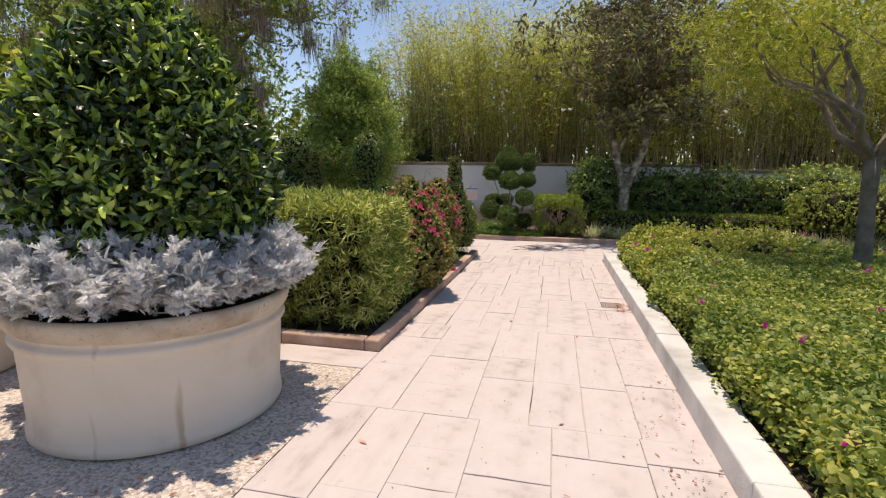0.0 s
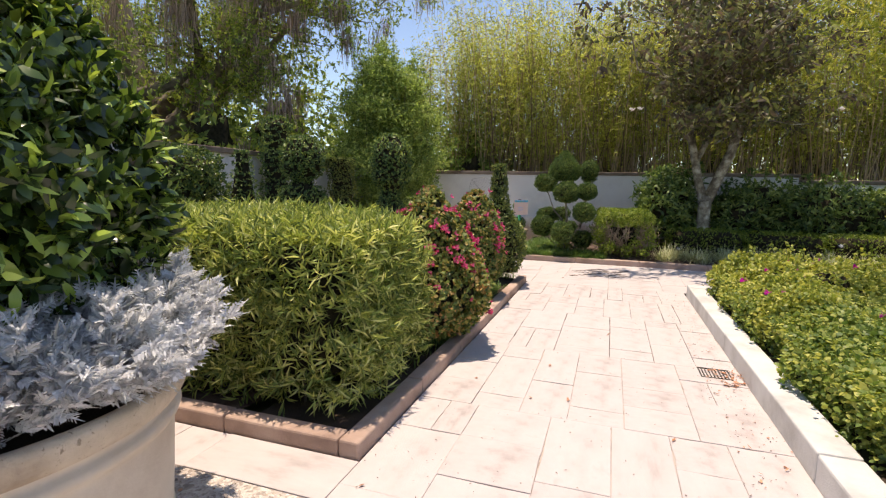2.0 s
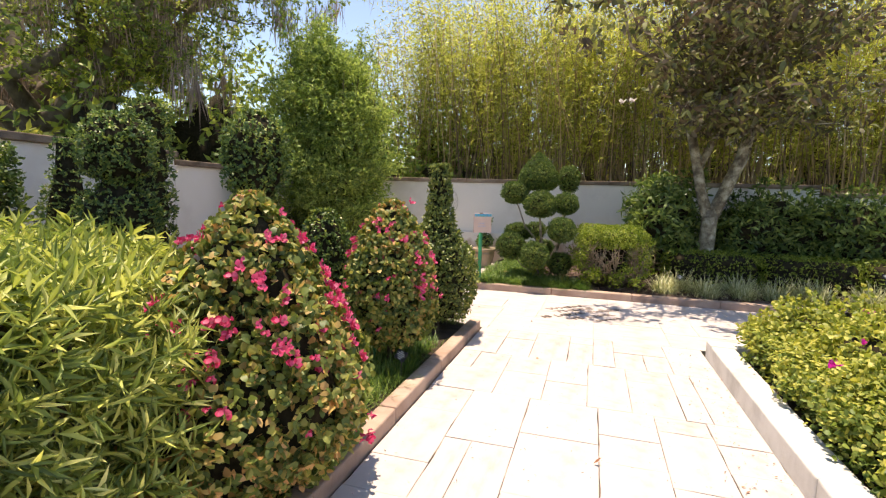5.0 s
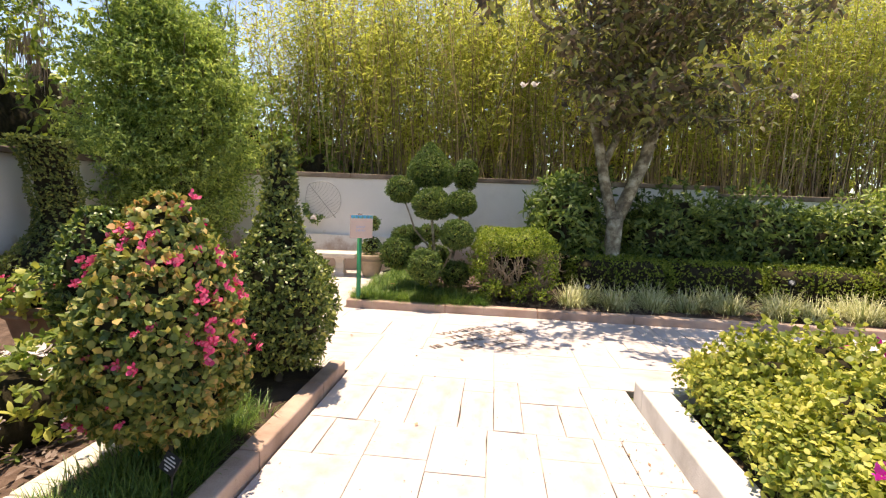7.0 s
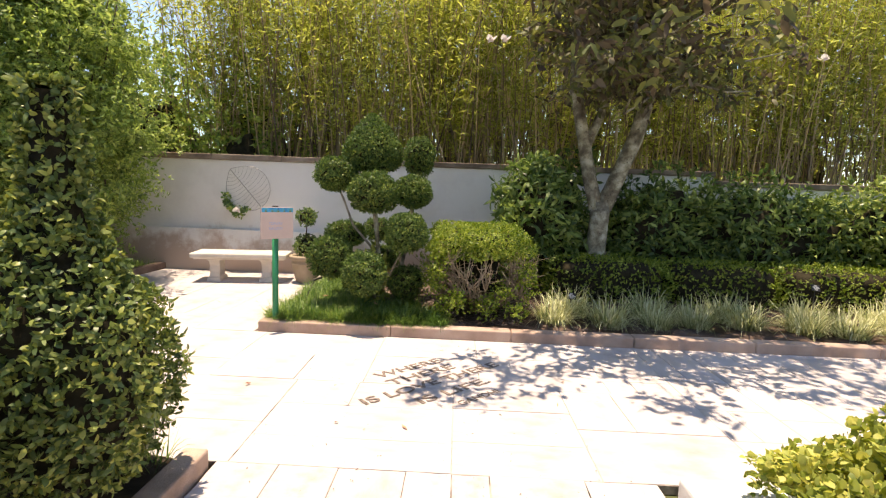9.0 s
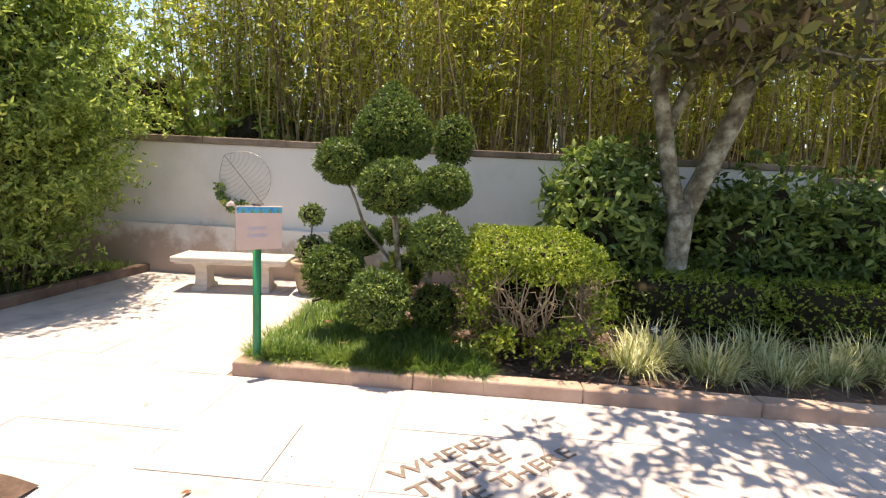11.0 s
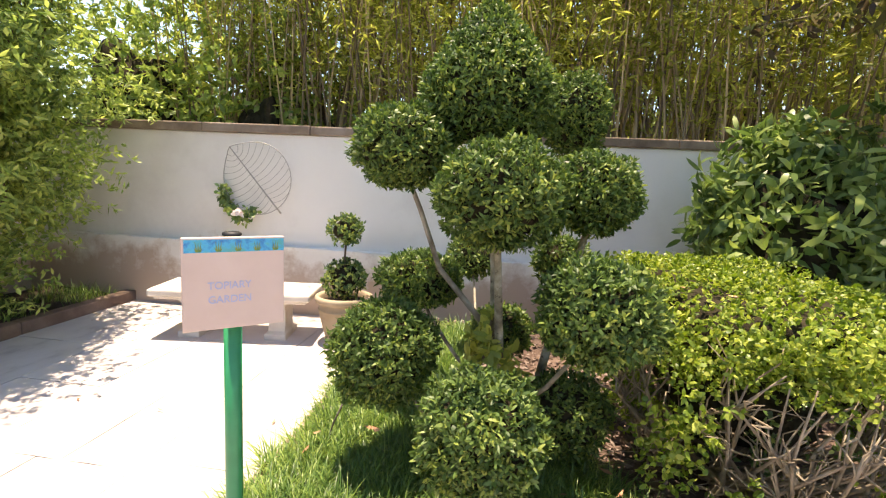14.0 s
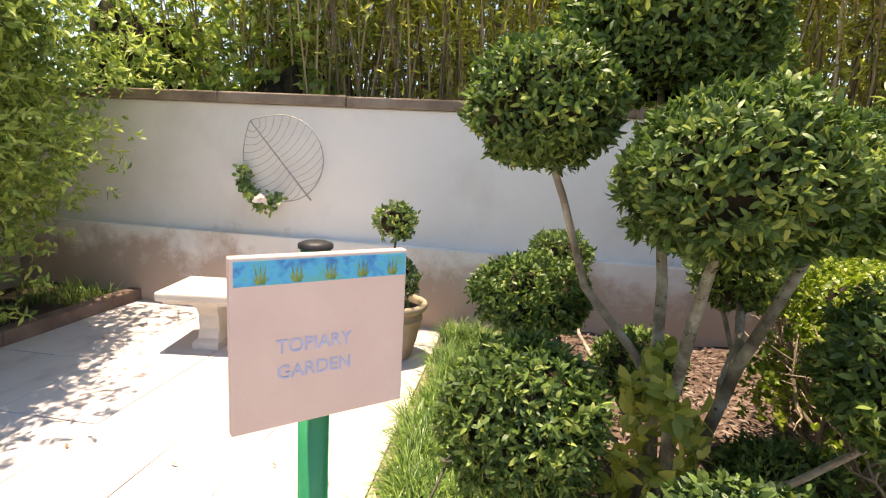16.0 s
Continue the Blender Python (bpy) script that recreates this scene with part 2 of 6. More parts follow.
M["black"] = solid_mat("black_label_plastic", [(0.3, (0.012, 0.012, 0.014)), (0.7, (0.03, 0.03, 0.032))], 20.0, 0.5, 0.1, 120.0)
M["label_white"] = solid_mat("white_print", [(0.3, (0.6, 0.6, 0.6)), (0.7, (0.7, 0.7, 0.7))], 20.0, 0.6, 0.1, 120.0)
M["iron"] = solid_mat("dark_iron", [(0.3, (0.05, 0.045, 0.04)), (0.7, (0.14, 0.125, 0.11))], 12.0, 0.6, 0.5, 90.0)
M["wire"] = solid_mat("silvery_wire", [(0.3, (0.30, 0.29, 0.28)), (0.7, (0.46, 0.44, 0.42))], 12.0, 0.5, 0.3, 90.0)
for k in ("iron", "wire"):
    M[k].node_tree.nodes["Principled BSDF"].inputs["Metallic"].default_value = 0.6
M["culm"] = leaf_mat("dry_bamboo_culms", [(0.0, (0.07, 0.054, 0.038)), (0.5, (0.20, 0.16, 0.10)), (1.0, (0.36, 0.30, 0.18))], 0.6, 0.25, 0.3, gain=2.1, warm=1.08)

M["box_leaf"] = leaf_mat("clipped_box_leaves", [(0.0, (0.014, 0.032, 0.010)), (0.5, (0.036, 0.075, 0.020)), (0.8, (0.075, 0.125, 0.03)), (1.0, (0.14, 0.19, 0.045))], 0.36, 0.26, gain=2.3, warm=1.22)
M["dark_leaf"] = leaf_mat("dark_clipped_leaves", [(0.0, (0.014, 0.034, 0.012)), (0.55, (0.035, 0.075, 0.022)), (1.0, (0.12, 0.17, 0.04))], 0.4, 0.22, gain=2.7)
M["ball_leaf"] = leaf_mat("small_dense_leaves", [(0.0, (0.014, 0.034, 0.010)), (0.5, (0.034, 0.072, 0.018)), (0.8, (0.055, 0.105, 0.024)), (1.0, (0.11, 0.16, 0.036))], 0.46, 0.28, 0.3, gain=2.1, warm=1.22)
M["olive_leaf"] = leaf_mat("olive_clipped_leaves", [(0.0, (0.022, 0.045, 0.014)), (0.55, (0.06, 0.10, 0.026)), (1.0, (0.15, 0.19, 0.045))], 0.4, 0.24, gain=2.1, warm=1.22)
M["holly"] = leaf_mat("glossy_dark_leaves", [(0.0, (0.007, 0.018, 0.005)), (0.5, (0.018, 0.042, 0.010)), (0.72, (0.085, 0.16, 0.028)), (1.0, (0.22, 0.34, 0.06))], 0.26, 0.2, 0.6, gain=2.0)
M["silver"] = leaf_mat("silver_felted_leaves", [(0.0, (0.50, 0.51, 0.48)), (0.5, (0.68, 0.69, 0.65)), (1.0, (0.79, 0.79, 0.76))], 0.9, 0.25, 0.1, gain=1.0, warm=1.0)
M["podo"] = leaf_mat("narrow_yellow_green_leaves", [(0.0, (0.045, 0.08, 0.022)), (0.45, (0.12, 0.185, 0.045)), (0.8, (0.25, 0.31, 0.085)), (1.0, (0.40, 0.46, 0.17))], 0.42, 0.32, gain=2.0, warm=1.2)
M["podo_fresh"] = leaf_mat("fresh_lime_narrow_leaves", [(0.0, (0.14, 0.20, 0.045)), (0.5, (0.27, 0.34, 0.08)), (1.0, (0.42, 0.48, 0.15))], 0.42, 0.36, gain=1.35, warm=1.1)
M["ivy"] = leaf_mat("hibiscus_leaves", [(0.0, (0.035, 0.075, 0.022)), (0.45, (0.10, 0.155, 0.036)), (0.78, (0.20, 0.235, 0.06)), (1.0, (0.36, 0.25, 0.10))], 0.48, 0.3, gain=1.55)
M["red"] = leaf_mat("red_petals", [(0.0, (0.50, 0.03, 0.08)), (0.6, (0.66, 0.09, 0.20)), (1.0, (0.74, 0.22, 0.34))], 0.5, 0.3, gain=1.0, warm=1.0)
M["magenta"] = leaf_mat("magenta_bracts", [(0.0, (0.36, 0.01, 0.24)), (1.0, (0.62, 0.05, 0.46))], 0.5, 0.3, gain=1.0)
M["white_petal"] = leaf_mat("white_petals", [(0.0, (0.66, 0.66, 0.62)), (1.0, (0.80, 0.80, 0.77))], 0.5, 0.3, gain=1.0)
M["lime"] = leaf_mat("lime_green_leaves", [(0.0, (0.13, 0.19, 0.04)), (0.5, (0.26, 0.32, 0.065)), (1.0, (0.46, 0.48, 0.12))], 0.5, 0.38, gain=1.25, warm=1.1)
M["cover"] = leaf_mat("green_groundcover_leaves", [(0.0, (0.055, 0.115, 0.026)), (0.5, (0.135, 0.215, 0.05)), (1.0, (0.30, 0.36, 0.085))], 0.5, 0.38, patch=1.4, gain=1.45, warm=1.22)
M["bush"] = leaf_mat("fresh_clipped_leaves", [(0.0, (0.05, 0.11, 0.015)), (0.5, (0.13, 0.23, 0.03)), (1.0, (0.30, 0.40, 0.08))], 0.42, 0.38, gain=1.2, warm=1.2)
M["mondo"] = leaf_mat("dark_grass_blades", [(0.0, (0.03, 0.075, 0.018)), (0.5, (0.075, 0.15, 0.03)), (1.0, (0.19, 0.27, 0.06))], 0.4, 0.25, gain=1.35, warm=1.06)
M["liriope"] = leaf_mat("pale_striped_grass_blades", [(0.0, (0.09, 0.15, 0.05)), (0.5, (0.27, 0.33, 0.15)), (1.0, (0.52, 0.55, 0.34))], 0.45, 0.3)
M["bamboo"] = leaf_mat("bamboo_leaves", [(0.0, (0.10, 0.12, 0.028)), (0.5, (0.21, 0.24, 0.058)), (1.0, (0.37, 0.39, 0.11))], 0.5, 0.55, patch=0.5, gain=1.9, warm=1.06)
M["bam_green"] = leaf_mat("fresh_green_leaves", [(0.0, (0.06, 0.11, 0.03)), (0.5, (0.15, 0.23, 0.06)), (1.0, (0.28, 0.36, 0.10))], 0.45, 0.42, patch=0.7, gain=1.7, warm=1.12)
M["magnolia"] = leaf_mat("magnolia_leaves", [(0.0, (0.038, 0.032, 0.024)), (0.35, (0.085, 0.070, 0.042)), (0.6, (0.07, 0.09, 0.035)), (1.0, (0.16, 0.175, 0.05))], 0.58, 0.3, 0.3, gain=1.7, warm=1.08)
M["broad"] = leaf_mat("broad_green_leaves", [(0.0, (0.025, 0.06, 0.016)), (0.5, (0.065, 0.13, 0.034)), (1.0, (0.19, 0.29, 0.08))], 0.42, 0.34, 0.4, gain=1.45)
# lighter copy of broad for the far shrubs: sunshine put into the leaf colour
M["broad_sunlit"] = leaf_mat("sunlit_broad_green_leaves", [(0.0, (0.06, 0.12, 0.03)), (0.5, (0.15, 0.25, 0.06)), (1.0, (0.34, 0.44, 0.13))], 0.35, 0.34, 0.5, gain=1.3)
M["feather"] = leaf_mat("feathery_green_leaves", [(0.0, (0.09, 0.15, 0.02)), (0.5, (0.19, 0.26, 0.04)), (1.0, (0.34, 0.38, 0.07))], 0.5, 0.4, gain=1.4)
M["wood_leaf"] = leaf_mat("woodland_leaves", [(0.0, (0.03, 0.055, 0.015)), (0.5, (0.08, 0.13, 0.03)), (1.0, (0.18, 0.24, 0.05))], 0.5, 0.35, patch=0.35, gain=2.6)
M["moss"] = leaf_mat("grey_hanging_moss", [(0.0, (0.13, 0.12, 0.095)), (1.0, (0.33, 0.31, 0.26))], 0.95, 0.2, 0.1, gain=1.5)


# ---------------------------------------------------------------- builders
rng = np.random.default_rng(7)


def unit(v):
    return v / np.maximum(np.linalg.norm(v, axis=-1, keepdims=True), 1e-9)


def np_mesh(name, chunks, mats, smooth=False):
    """One mesh from chunks of (vertices, triangles, material slot)."""
    me = bpy.data.meshes.new(name)
    off, vs, fs, ms = 0, [], [], []
    # single-leaf crowns get the dark core colour in slot 1, as painted inner shade
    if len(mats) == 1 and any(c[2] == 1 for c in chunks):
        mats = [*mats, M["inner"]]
    for v, f, slot in chunks:
        vs.append(np.asarray(v, float))
        fs.append(np.asarray(f, int) + off)
        ms.append(np.full(len(f), slot))
        off += len(v)
    v, f, s = np.concatenate(vs), np.concatenate(fs), np.concatenate(ms)
    me.vertices.add(len(v))
    me.vertices.foreach_set("co", v.ravel())
    me.loops.add(f.size)
    me.loops.foreach_set("vertex_index", f.ravel())
    me.polygons.add(len(f))
    me.polygons.foreach_set("loop_start", np.arange(0, f.size, 3))
    for m in mats:
        me.materials.append(m)
    me.polygons.foreach_set("material_index", s)
    me.update(calc_edges=True)
    if smooth:
        me.polygons.foreach_set("use_smooth", np.ones(len(f), bool))
    return me


def bm_mesh(name, bm, material, bevel=0.0, segments=2, smooth=False):
    if bevel:
        bmesh.ops.bevel(bm, geom=bm.edges[:], offset=bevel, segments=segments, profile=0.5, affect="EDGES")
    me = bpy.data.meshes.new(name)
    bm.to_mesh(me)
    bm.free()
    me.materials.append(material)
    if smooth:
        me.polygons.foreach_set("use_smooth", np.ones(len(me.polygons), bool))
    return me


def box(bm, x0, x1, y0, y1, z0, z1):
    m = Matrix.Translation(((x0 + x1) / 2, (y0 + y1) / 2, (z0 + z1) / 2)) @ Matrix.Diagonal((x1 - x0, y1 - y0, z1 - z0, 1))
    bmesh.ops.create_cube(bm, size=1, matrix=m)


def thing(name, label, category, at=(0, 0, 0), turn=0.0, group="", kind=""):
    ob = new(name)
    ob.empty_display_size = 0.1
    ob.location, ob.rotation_euler = at, (0, 0, radians(turn))
    return tagged(ob, label, category, group, kind)


def part(name, me, parent, label="", at=(0, 0, 0), turn=(0, 0, 0), size=1.0):
    ob = new(name, me)
    ob.parent = parent
    ob.location, ob.rotation_euler, ob.scale = at, turn, (size,) * 3 if isinstance(size, (int, float)) else size
    if label:
        tagged(ob, label)
    return ob


def setting(name, me, label="", category="", parent=None):
    ob = new(name, me)
    ob.parent = parent
    return tagged(ob, label, category, "", "structure")


def leaves(p, d, n, length, width, fold=0.25, curl=0.1, wide=False, vary=0.35):
    """Folded leaf blades at p along d, faces turned to n. Two triangles each, or four rounder ones."""
    k = len(p)
    d = unit(d)
    s = unit(np.cross(d, n + 1e-4))
    up = np.cross(s, d)
    ln = (length * (1 + vary * rng.uniform(-1, 1, k)))[:, None]
    w = (width * (1 + vary * rng.uniform(-1, 1, k)))[:, None] / 2
    tip = p + d * ln - up * ln * curl
    if not wide:
        m = p + d * ln * 0.45
        v = np.stack([p, m - s * w + up * w * fold, tip, m + s * w + up * w * fold], 1).reshape(-1, 3)
        f = np.array([[0, 1, 2], [0, 2, 3]])
        return v, (f[None] + 4 * np.arange(k)[:, None, None]).reshape(-1, 3)
    a, b = p + d * ln * 0.3, p + d * ln * 0.7 - up * ln * curl * 0.35
    v = np.stack([p, a - s * w + up * w * fold, b - s * w * 0.85 + up * w * fold, tip, b + s * w * 0.85 + up * w * fold, a + s * w + up * w * fold], 1).reshape(-1, 3)
    f = np.array([[0, 1, 5], [1, 2, 4], [1, 4, 5], [2, 3, 4]])
    return v, (f[None] + 6 * np.arange(k)[:, None, None]).reshape(-1, 3)


def blades(p, d, length, width, droop, steps=3):
    """Arching grass blades from p."""
    k = len(p)
    d = unit(d)
    s = unit(np.cross(d, np.array([0, 0, 1.0]) + 1e-4))
    ln = (length * rng.uniform(0.6, 1.2, k))[:, None]
    dr = (droop * rng.uniform(0.4, 1.4, k))[:, None]
    rows = []
    for i in range(steps + 1):
        t = i / steps
        c = p + d * ln * t + np.array([0, 0, -1.0]) * ln * dr * t * t
        w = width * (1 - t) ** 0.6 / 2
        rows += [c - s * w, c + s * w]
    v = np.stack(rows, 1)
    f = []
    for i in range(steps):
        f += [[2 * i, 2 * i + 1, 2 * i + 3], [2 * i, 2 * i + 3, 2 * i + 2]]
    return v.reshape(-1, 3), (np.array(f)[None] + 2 * (steps + 1) * np.arange(k)[:, None, None]).reshape(-1, 3)


def tube(points, radii, sides=7):
    pts, rad = np.asarray(points, float), np.asarray(radii, float)
    tan = unit(np.gradient(pts, axis=0))
    ref = np.array([1.0, 0.13, 0.05]) if abs(tan[0][0]) < 0.8 else np.array([0.0, 1.0, 0.1])
    a = unit(np.cross(tan, ref))
    b = np.cross(tan, a)
    ang = np.linspace(0, 2 * np.pi, sides, endpoint=False)
    ring = pts[:, None] + rad[:, None, None] * (a[:, None] * np.cos(ang)[None, :, None] + b[:, None] * np.sin(ang)[None, :, None])
    v = ring.reshape(-1, 3)
    f = []
    for i in range(len(pts) - 1):
        for j in range(sides):
            q, w = i * sides + j, i * sides + (j + 1) % sides
            f += [[q, w, w + sides], [q, w + sides, q + sides]]
    for j in range(1, sides - 1):
        f.append([(len(pts) - 1) * sides, (len(pts) - 1) * sides + j, (len(pts) - 1) * sides + j + 1])
    return v, np.array(f)


def wander(a, b, steps=5, sway=0.08):
    """Points on a slightly crooked line from a to b."""
    a, b = np.asarray(a, float), np.asarray(b, float)
    t = np.linspace(0, 1, steps)[:, None]
    w = rng.normal(0, 1, (steps, 3)) * sway * np.linalg.norm(b - a) * np.sin(np.pi * t)
    return a + (b - a) * t + w


def lump(u, amount, freq=3.0, seed=0.0):
    return amount * (np.sin(freq * u[:, 0] + 1.7 * freq * u[:, 1] + seed) + np.sin(1.3 * freq * u[:, 2] - freq * u[:, 0] + 2 * seed) + np.sin(2.1 * freq * u[:, 1] + 0.7 * freq * u[:, 2] + 3 * seed)) / 2


def blob(u, radii, power=2.0, lumps=0.06, freq=3.0, seed=0.0):
    """Points and outward normals of a lumpy rounded box or ball, for unit directions u."""
    r = np.asarray(radii, float)
    s = (np.abs(u) ** power).sum(1) ** (-1 / power)
    q = u * s[:, None]
    n = unit(np.sign(q) * np.abs(q) ** (power - 1) / r)
    return q * r * (1 + lump(u, lumps, freq, seed))[:, None], n


def turned(z, th, profile, lumps=0.05, seed=0.0):
    """Points and normals of a turned shape with the given (height, radius) profile."""
    pz, pr = np.array(profile).T
    r = np.interp(z, pz, pr)
    slope = (np.interp(z + 0.02, pz, pr) - np.interp(z - 0.02, pz, pr)) / 0.04
    u = np.stack([np.cos(th), np.sin(th), z * 1.5], 1)
    r = r * (1 + lump(u, lumps, 3.0, seed))
    return np.stack([r * np.cos(th), r * np.sin(th), z], 1), unit(np.stack([np.cos(th), np.sin(th), -slope], 1))


def grid_faces(rows, cols):
    f = []
    for i in range(rows - 1):
        for j in range(cols):
            a, b = i * cols + j, i * cols + (j + 1) % cols
            f += [[a, b, b + cols], [a, b + cols, a + cols]]
    return np.array(f)


def sprigs(p, n, out, up, jit, length, k):
    """Short shoots at p, each with k leaves spread round its tip."""
    s = unit(n * out + np.array([0, 0, up]) + rng.normal(0, 1, p.shape) * jit * 0.6)
    p, n, s = np.repeat(p, k, 0), np.repeat(n, k, 0), np.repeat(s, k, 0)
    spread = unit(rng.normal(0, 1, p.shape))
    p = p + s * (length * 0.9 * rng.uniform(0, 1, len(p)))[:, None]
    return p, s * 0.55 + spread * (0.5 + 0.4 * jit), s * 0.8 + n * 0.4


def crown_blob(radii, count, length, width, power=2.0, lumps=0.07, freq=3.0, depth=0.3, wide=False, out=0.7, up=0.3, jit=0.7, core=0.76, fold=0.25, curl=0.1, at=(0, 0, 0), low=-1.0, gaps=0.0, face=0.6, sprig=5):
    """A crown or clipped mass: a shade-dark core and many leaves in its outer shell."""
    seed = rng.uniform(0, 9)
    u = unit(rng.normal(0, 1, (count // sprig, 3)))
    u = u[u[:, 2] > low]
    if gaps:
        keep = lump(u * 2.3, 1.0, 4.0, seed + 1) > rng.uniform(-1.6, 1.6, len(u)) * (1 - gaps) - 0.6 + gaps
        u = u[keep]
    p, n = blob(u, radii, power, lumps, freq, seed)
    k = len(u)
    p = p * (1 - depth * rng.uniform(0, 1, k) ** 1.8)[:, None] * rng.uniform(0.97, 1.03, k)[:, None]
    p, d, n = sprigs(p, n, out, up, jit, length, sprig)
    v, f = leaves(p + np.array(at), d, n + rng.normal(0, face, p.shape), length, width, fold, curl, wide)
    chunks = [(v, f, 0)]
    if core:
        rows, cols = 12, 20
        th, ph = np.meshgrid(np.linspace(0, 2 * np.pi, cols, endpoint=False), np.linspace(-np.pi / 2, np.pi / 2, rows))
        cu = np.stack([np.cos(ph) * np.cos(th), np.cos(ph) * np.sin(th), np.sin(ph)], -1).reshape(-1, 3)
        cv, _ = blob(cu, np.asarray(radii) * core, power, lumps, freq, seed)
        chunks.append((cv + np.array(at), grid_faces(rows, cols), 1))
    return chunks


def crown_turned(profile, count, length, width, lumps=0.05, depth=0.25, wide=False, out=0.7, up=0.35, jit=0.6, core=0.76, fold=0.25, curl=0.1, face=0.6, sprig=5):
    seed = rng.uniform(0, 9)
    pz, pr = np.array(profile).T
    z = rng.uniform(pz[0], pz[-1], count * 3 // sprig)
    z = z[rng.uniform(0, pr.max(), len(z)) < np.interp(z, pz, pr)][:count // sprig]
    th = rng.uniform(0, 2 * np.pi, len(z))
    p, n = turned(z, th, profile, lumps, seed)
    p[:, :2] *= (1 - depth * rng.uniform(0, 1, len(z)) ** 1.8)[:, None]
    p, d, n = sprigs(p, n, out, up, jit, length, sprig)
    v, f = leaves(p, d, n + rng.normal(0, face, p.shape), length, width, fold, curl, wide)
    # the flat top
    k = int(count * 0.06)
    a, r = rng.uniform(0, 2 * np.pi, k), pr[-1] * np.sqrt(rng.uniform(0, 1, k))
    tp = np.stack([r * np.cos(a), r * np.sin(a), np.full(k, pz[-1])], 1)
    tv, tf = leaves(tp, np.array([0, 0, 0.8]) + rng.normal(0, 0.6, tp.shape), np.array([0, 0, 1.0]) + rng.normal(0, face, tp.shape), length, width, fold, curl, wide)
    chunks = [(v, f, 0), (tv, tf, 0)]
    # the core is coloured dark, as the shade behind the leaves
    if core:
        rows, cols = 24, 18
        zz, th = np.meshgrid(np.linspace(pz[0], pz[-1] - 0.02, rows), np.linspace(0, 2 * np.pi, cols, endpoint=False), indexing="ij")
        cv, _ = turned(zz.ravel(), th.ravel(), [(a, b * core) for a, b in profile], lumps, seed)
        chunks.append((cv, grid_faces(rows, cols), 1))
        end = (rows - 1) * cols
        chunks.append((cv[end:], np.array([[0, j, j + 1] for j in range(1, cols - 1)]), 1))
    return chunks


def lathe(profile, sides=48):
    z, r = np.array(profile)[:, 0], np.array(profile)[:, 1]
    th = np.linspace(0, 2 * np.pi, sides, endpoint=False)
    v = np.stack([np.outer(r, np.cos(th)), np.outer(r, np.sin(th)), np.repeat(z[:, None], sides, 1)], -1).reshape(-1, 3)
    return v, grid_faces(len(z), sides)


def lettering(body, width, material, name, height=None, bold=0.0, depth=0.002):
    """Flat words in the built-in font as a mesh, scaled to a width and a cap height, centred."""
    cu = bpy.data.curves.new(name, "FONT")
    cu.body, cu.align_x, cu.align_y, cu.size, cu.extrude, cu.offset = body, "CENTER", "CENTER", 1.0, 0.5, bold
    ob = bpy.data.objects.new(name, cu)
    scene.collection.objects.link(ob)
    me = bpy.data.meshes.new_from_object(ob.evaluated_get(bpy.context.evaluated_depsgraph_get()))
    bpy.data.objects.remove(ob)
    co = np.empty(len(me.vertices) * 3)
    me.vertices.foreach_get("co", co)
    co = co.reshape(-1, 3)
    lo, hi = co.min(0), co.max(0)
    s = width / (hi[0] - lo[0])
    sy = height / (hi[1] - lo[1]) if height else s
    co = (co - (lo + hi) / 2) * np.array([s, sy, depth])
    me.vertices.foreach_set("co", co.ravel())
    me.materials.clear()
    me.materials.append(material)
    return me


# ---------------------------------------------------------------- ground and walls
bm = bmesh.new()
bmesh.ops.create_grid(bm, x_segments=1, y_segments=1, size=400, matrix=Matrix.Translation((0, 0, -0.06)))
setting("ground", bm_mesh("ground", bm, M["ground"]), "rough earth and grass around the walled garden", "ground")


def slab_field(bounds, widths, seed):
    """Stones (x0, x1, y0, y1) in columns along y with staggered cross joints."""
    r = random.Random(seed)
    x0, x1, y0, y1 = bounds
    out, x, i = [], x0, 0
    while x < x1 - 0.02:
        w = widths[i % len(widths)]
        i += 1
        xe = x1 if x + w > x1 - 0.15 else x + w
        y = y0
        ye = y0 + r.uniform(0.2, 0.9)
        while y < y1 - 0.02:
            if ye > y1 - 0.2:
                ye = y1
            if xe - x > 0.42 and r.random() < 0.2:
                s = x + (xe - x) * r.choice((0.4, 0.55))
                out += [(x, s, y, ye), (s, xe, y, ye)]
            else:
                out.append((x, xe, y, ye))
            y, ye = ye, ye + r.choice((0.36, 0.45, 0.55, 0.7, 0.85, 1.1))
        x = xe
    return out


PATH_W = (0.36, 0.44, 0.5, 0.38, 0.34, 0.32)
bands = [-2.2, -0.3, 1.3, 2.9, 4.8, 6.2, 7.7, 8.7, 9.62]
fields = []
for i, (a, b) in enumerate(zip(bands, bands[1:])):
    k = (i * 2) % 5
    fields += slab_field((-1.41, 0.93, a, b), PATH_W[k:] + PATH_W[:k], 3 + i)
fields += slab_field((-5.15, 1.6, 9.62, 10.8), (0.9, 1.2, 0.8), 5) + slab_field((-5.15, 1.6, 10.8, 12.0), (1.2, 0.9, 1.0), 6) + slab_field((-5.15, -2.2, 12.0, 15.48), (0.8, 0.62, 0.9), 11)
strip = slab_field((-3.4, -1.41, 3.5, 3.87), (0.62, 0.5, 0.75), 8)
far = slab_field((1.6, 10.0, 9.62, 12.3), (0.5, 0.4, 0.62), 9) + slab_field((-3.6, 2.2, -6.0, -2.2), (0.5, 0.4, 0.62), 10)


def base_plate(name, x0, x1, y0, y1, z, label, joint="grout_pale"):
    b = bmesh.new()
    box(b, x0, x1, y0, y1, -0.055, z)
    return setting(name, bm_mesh(name, b, M[joint]), label, "paving")


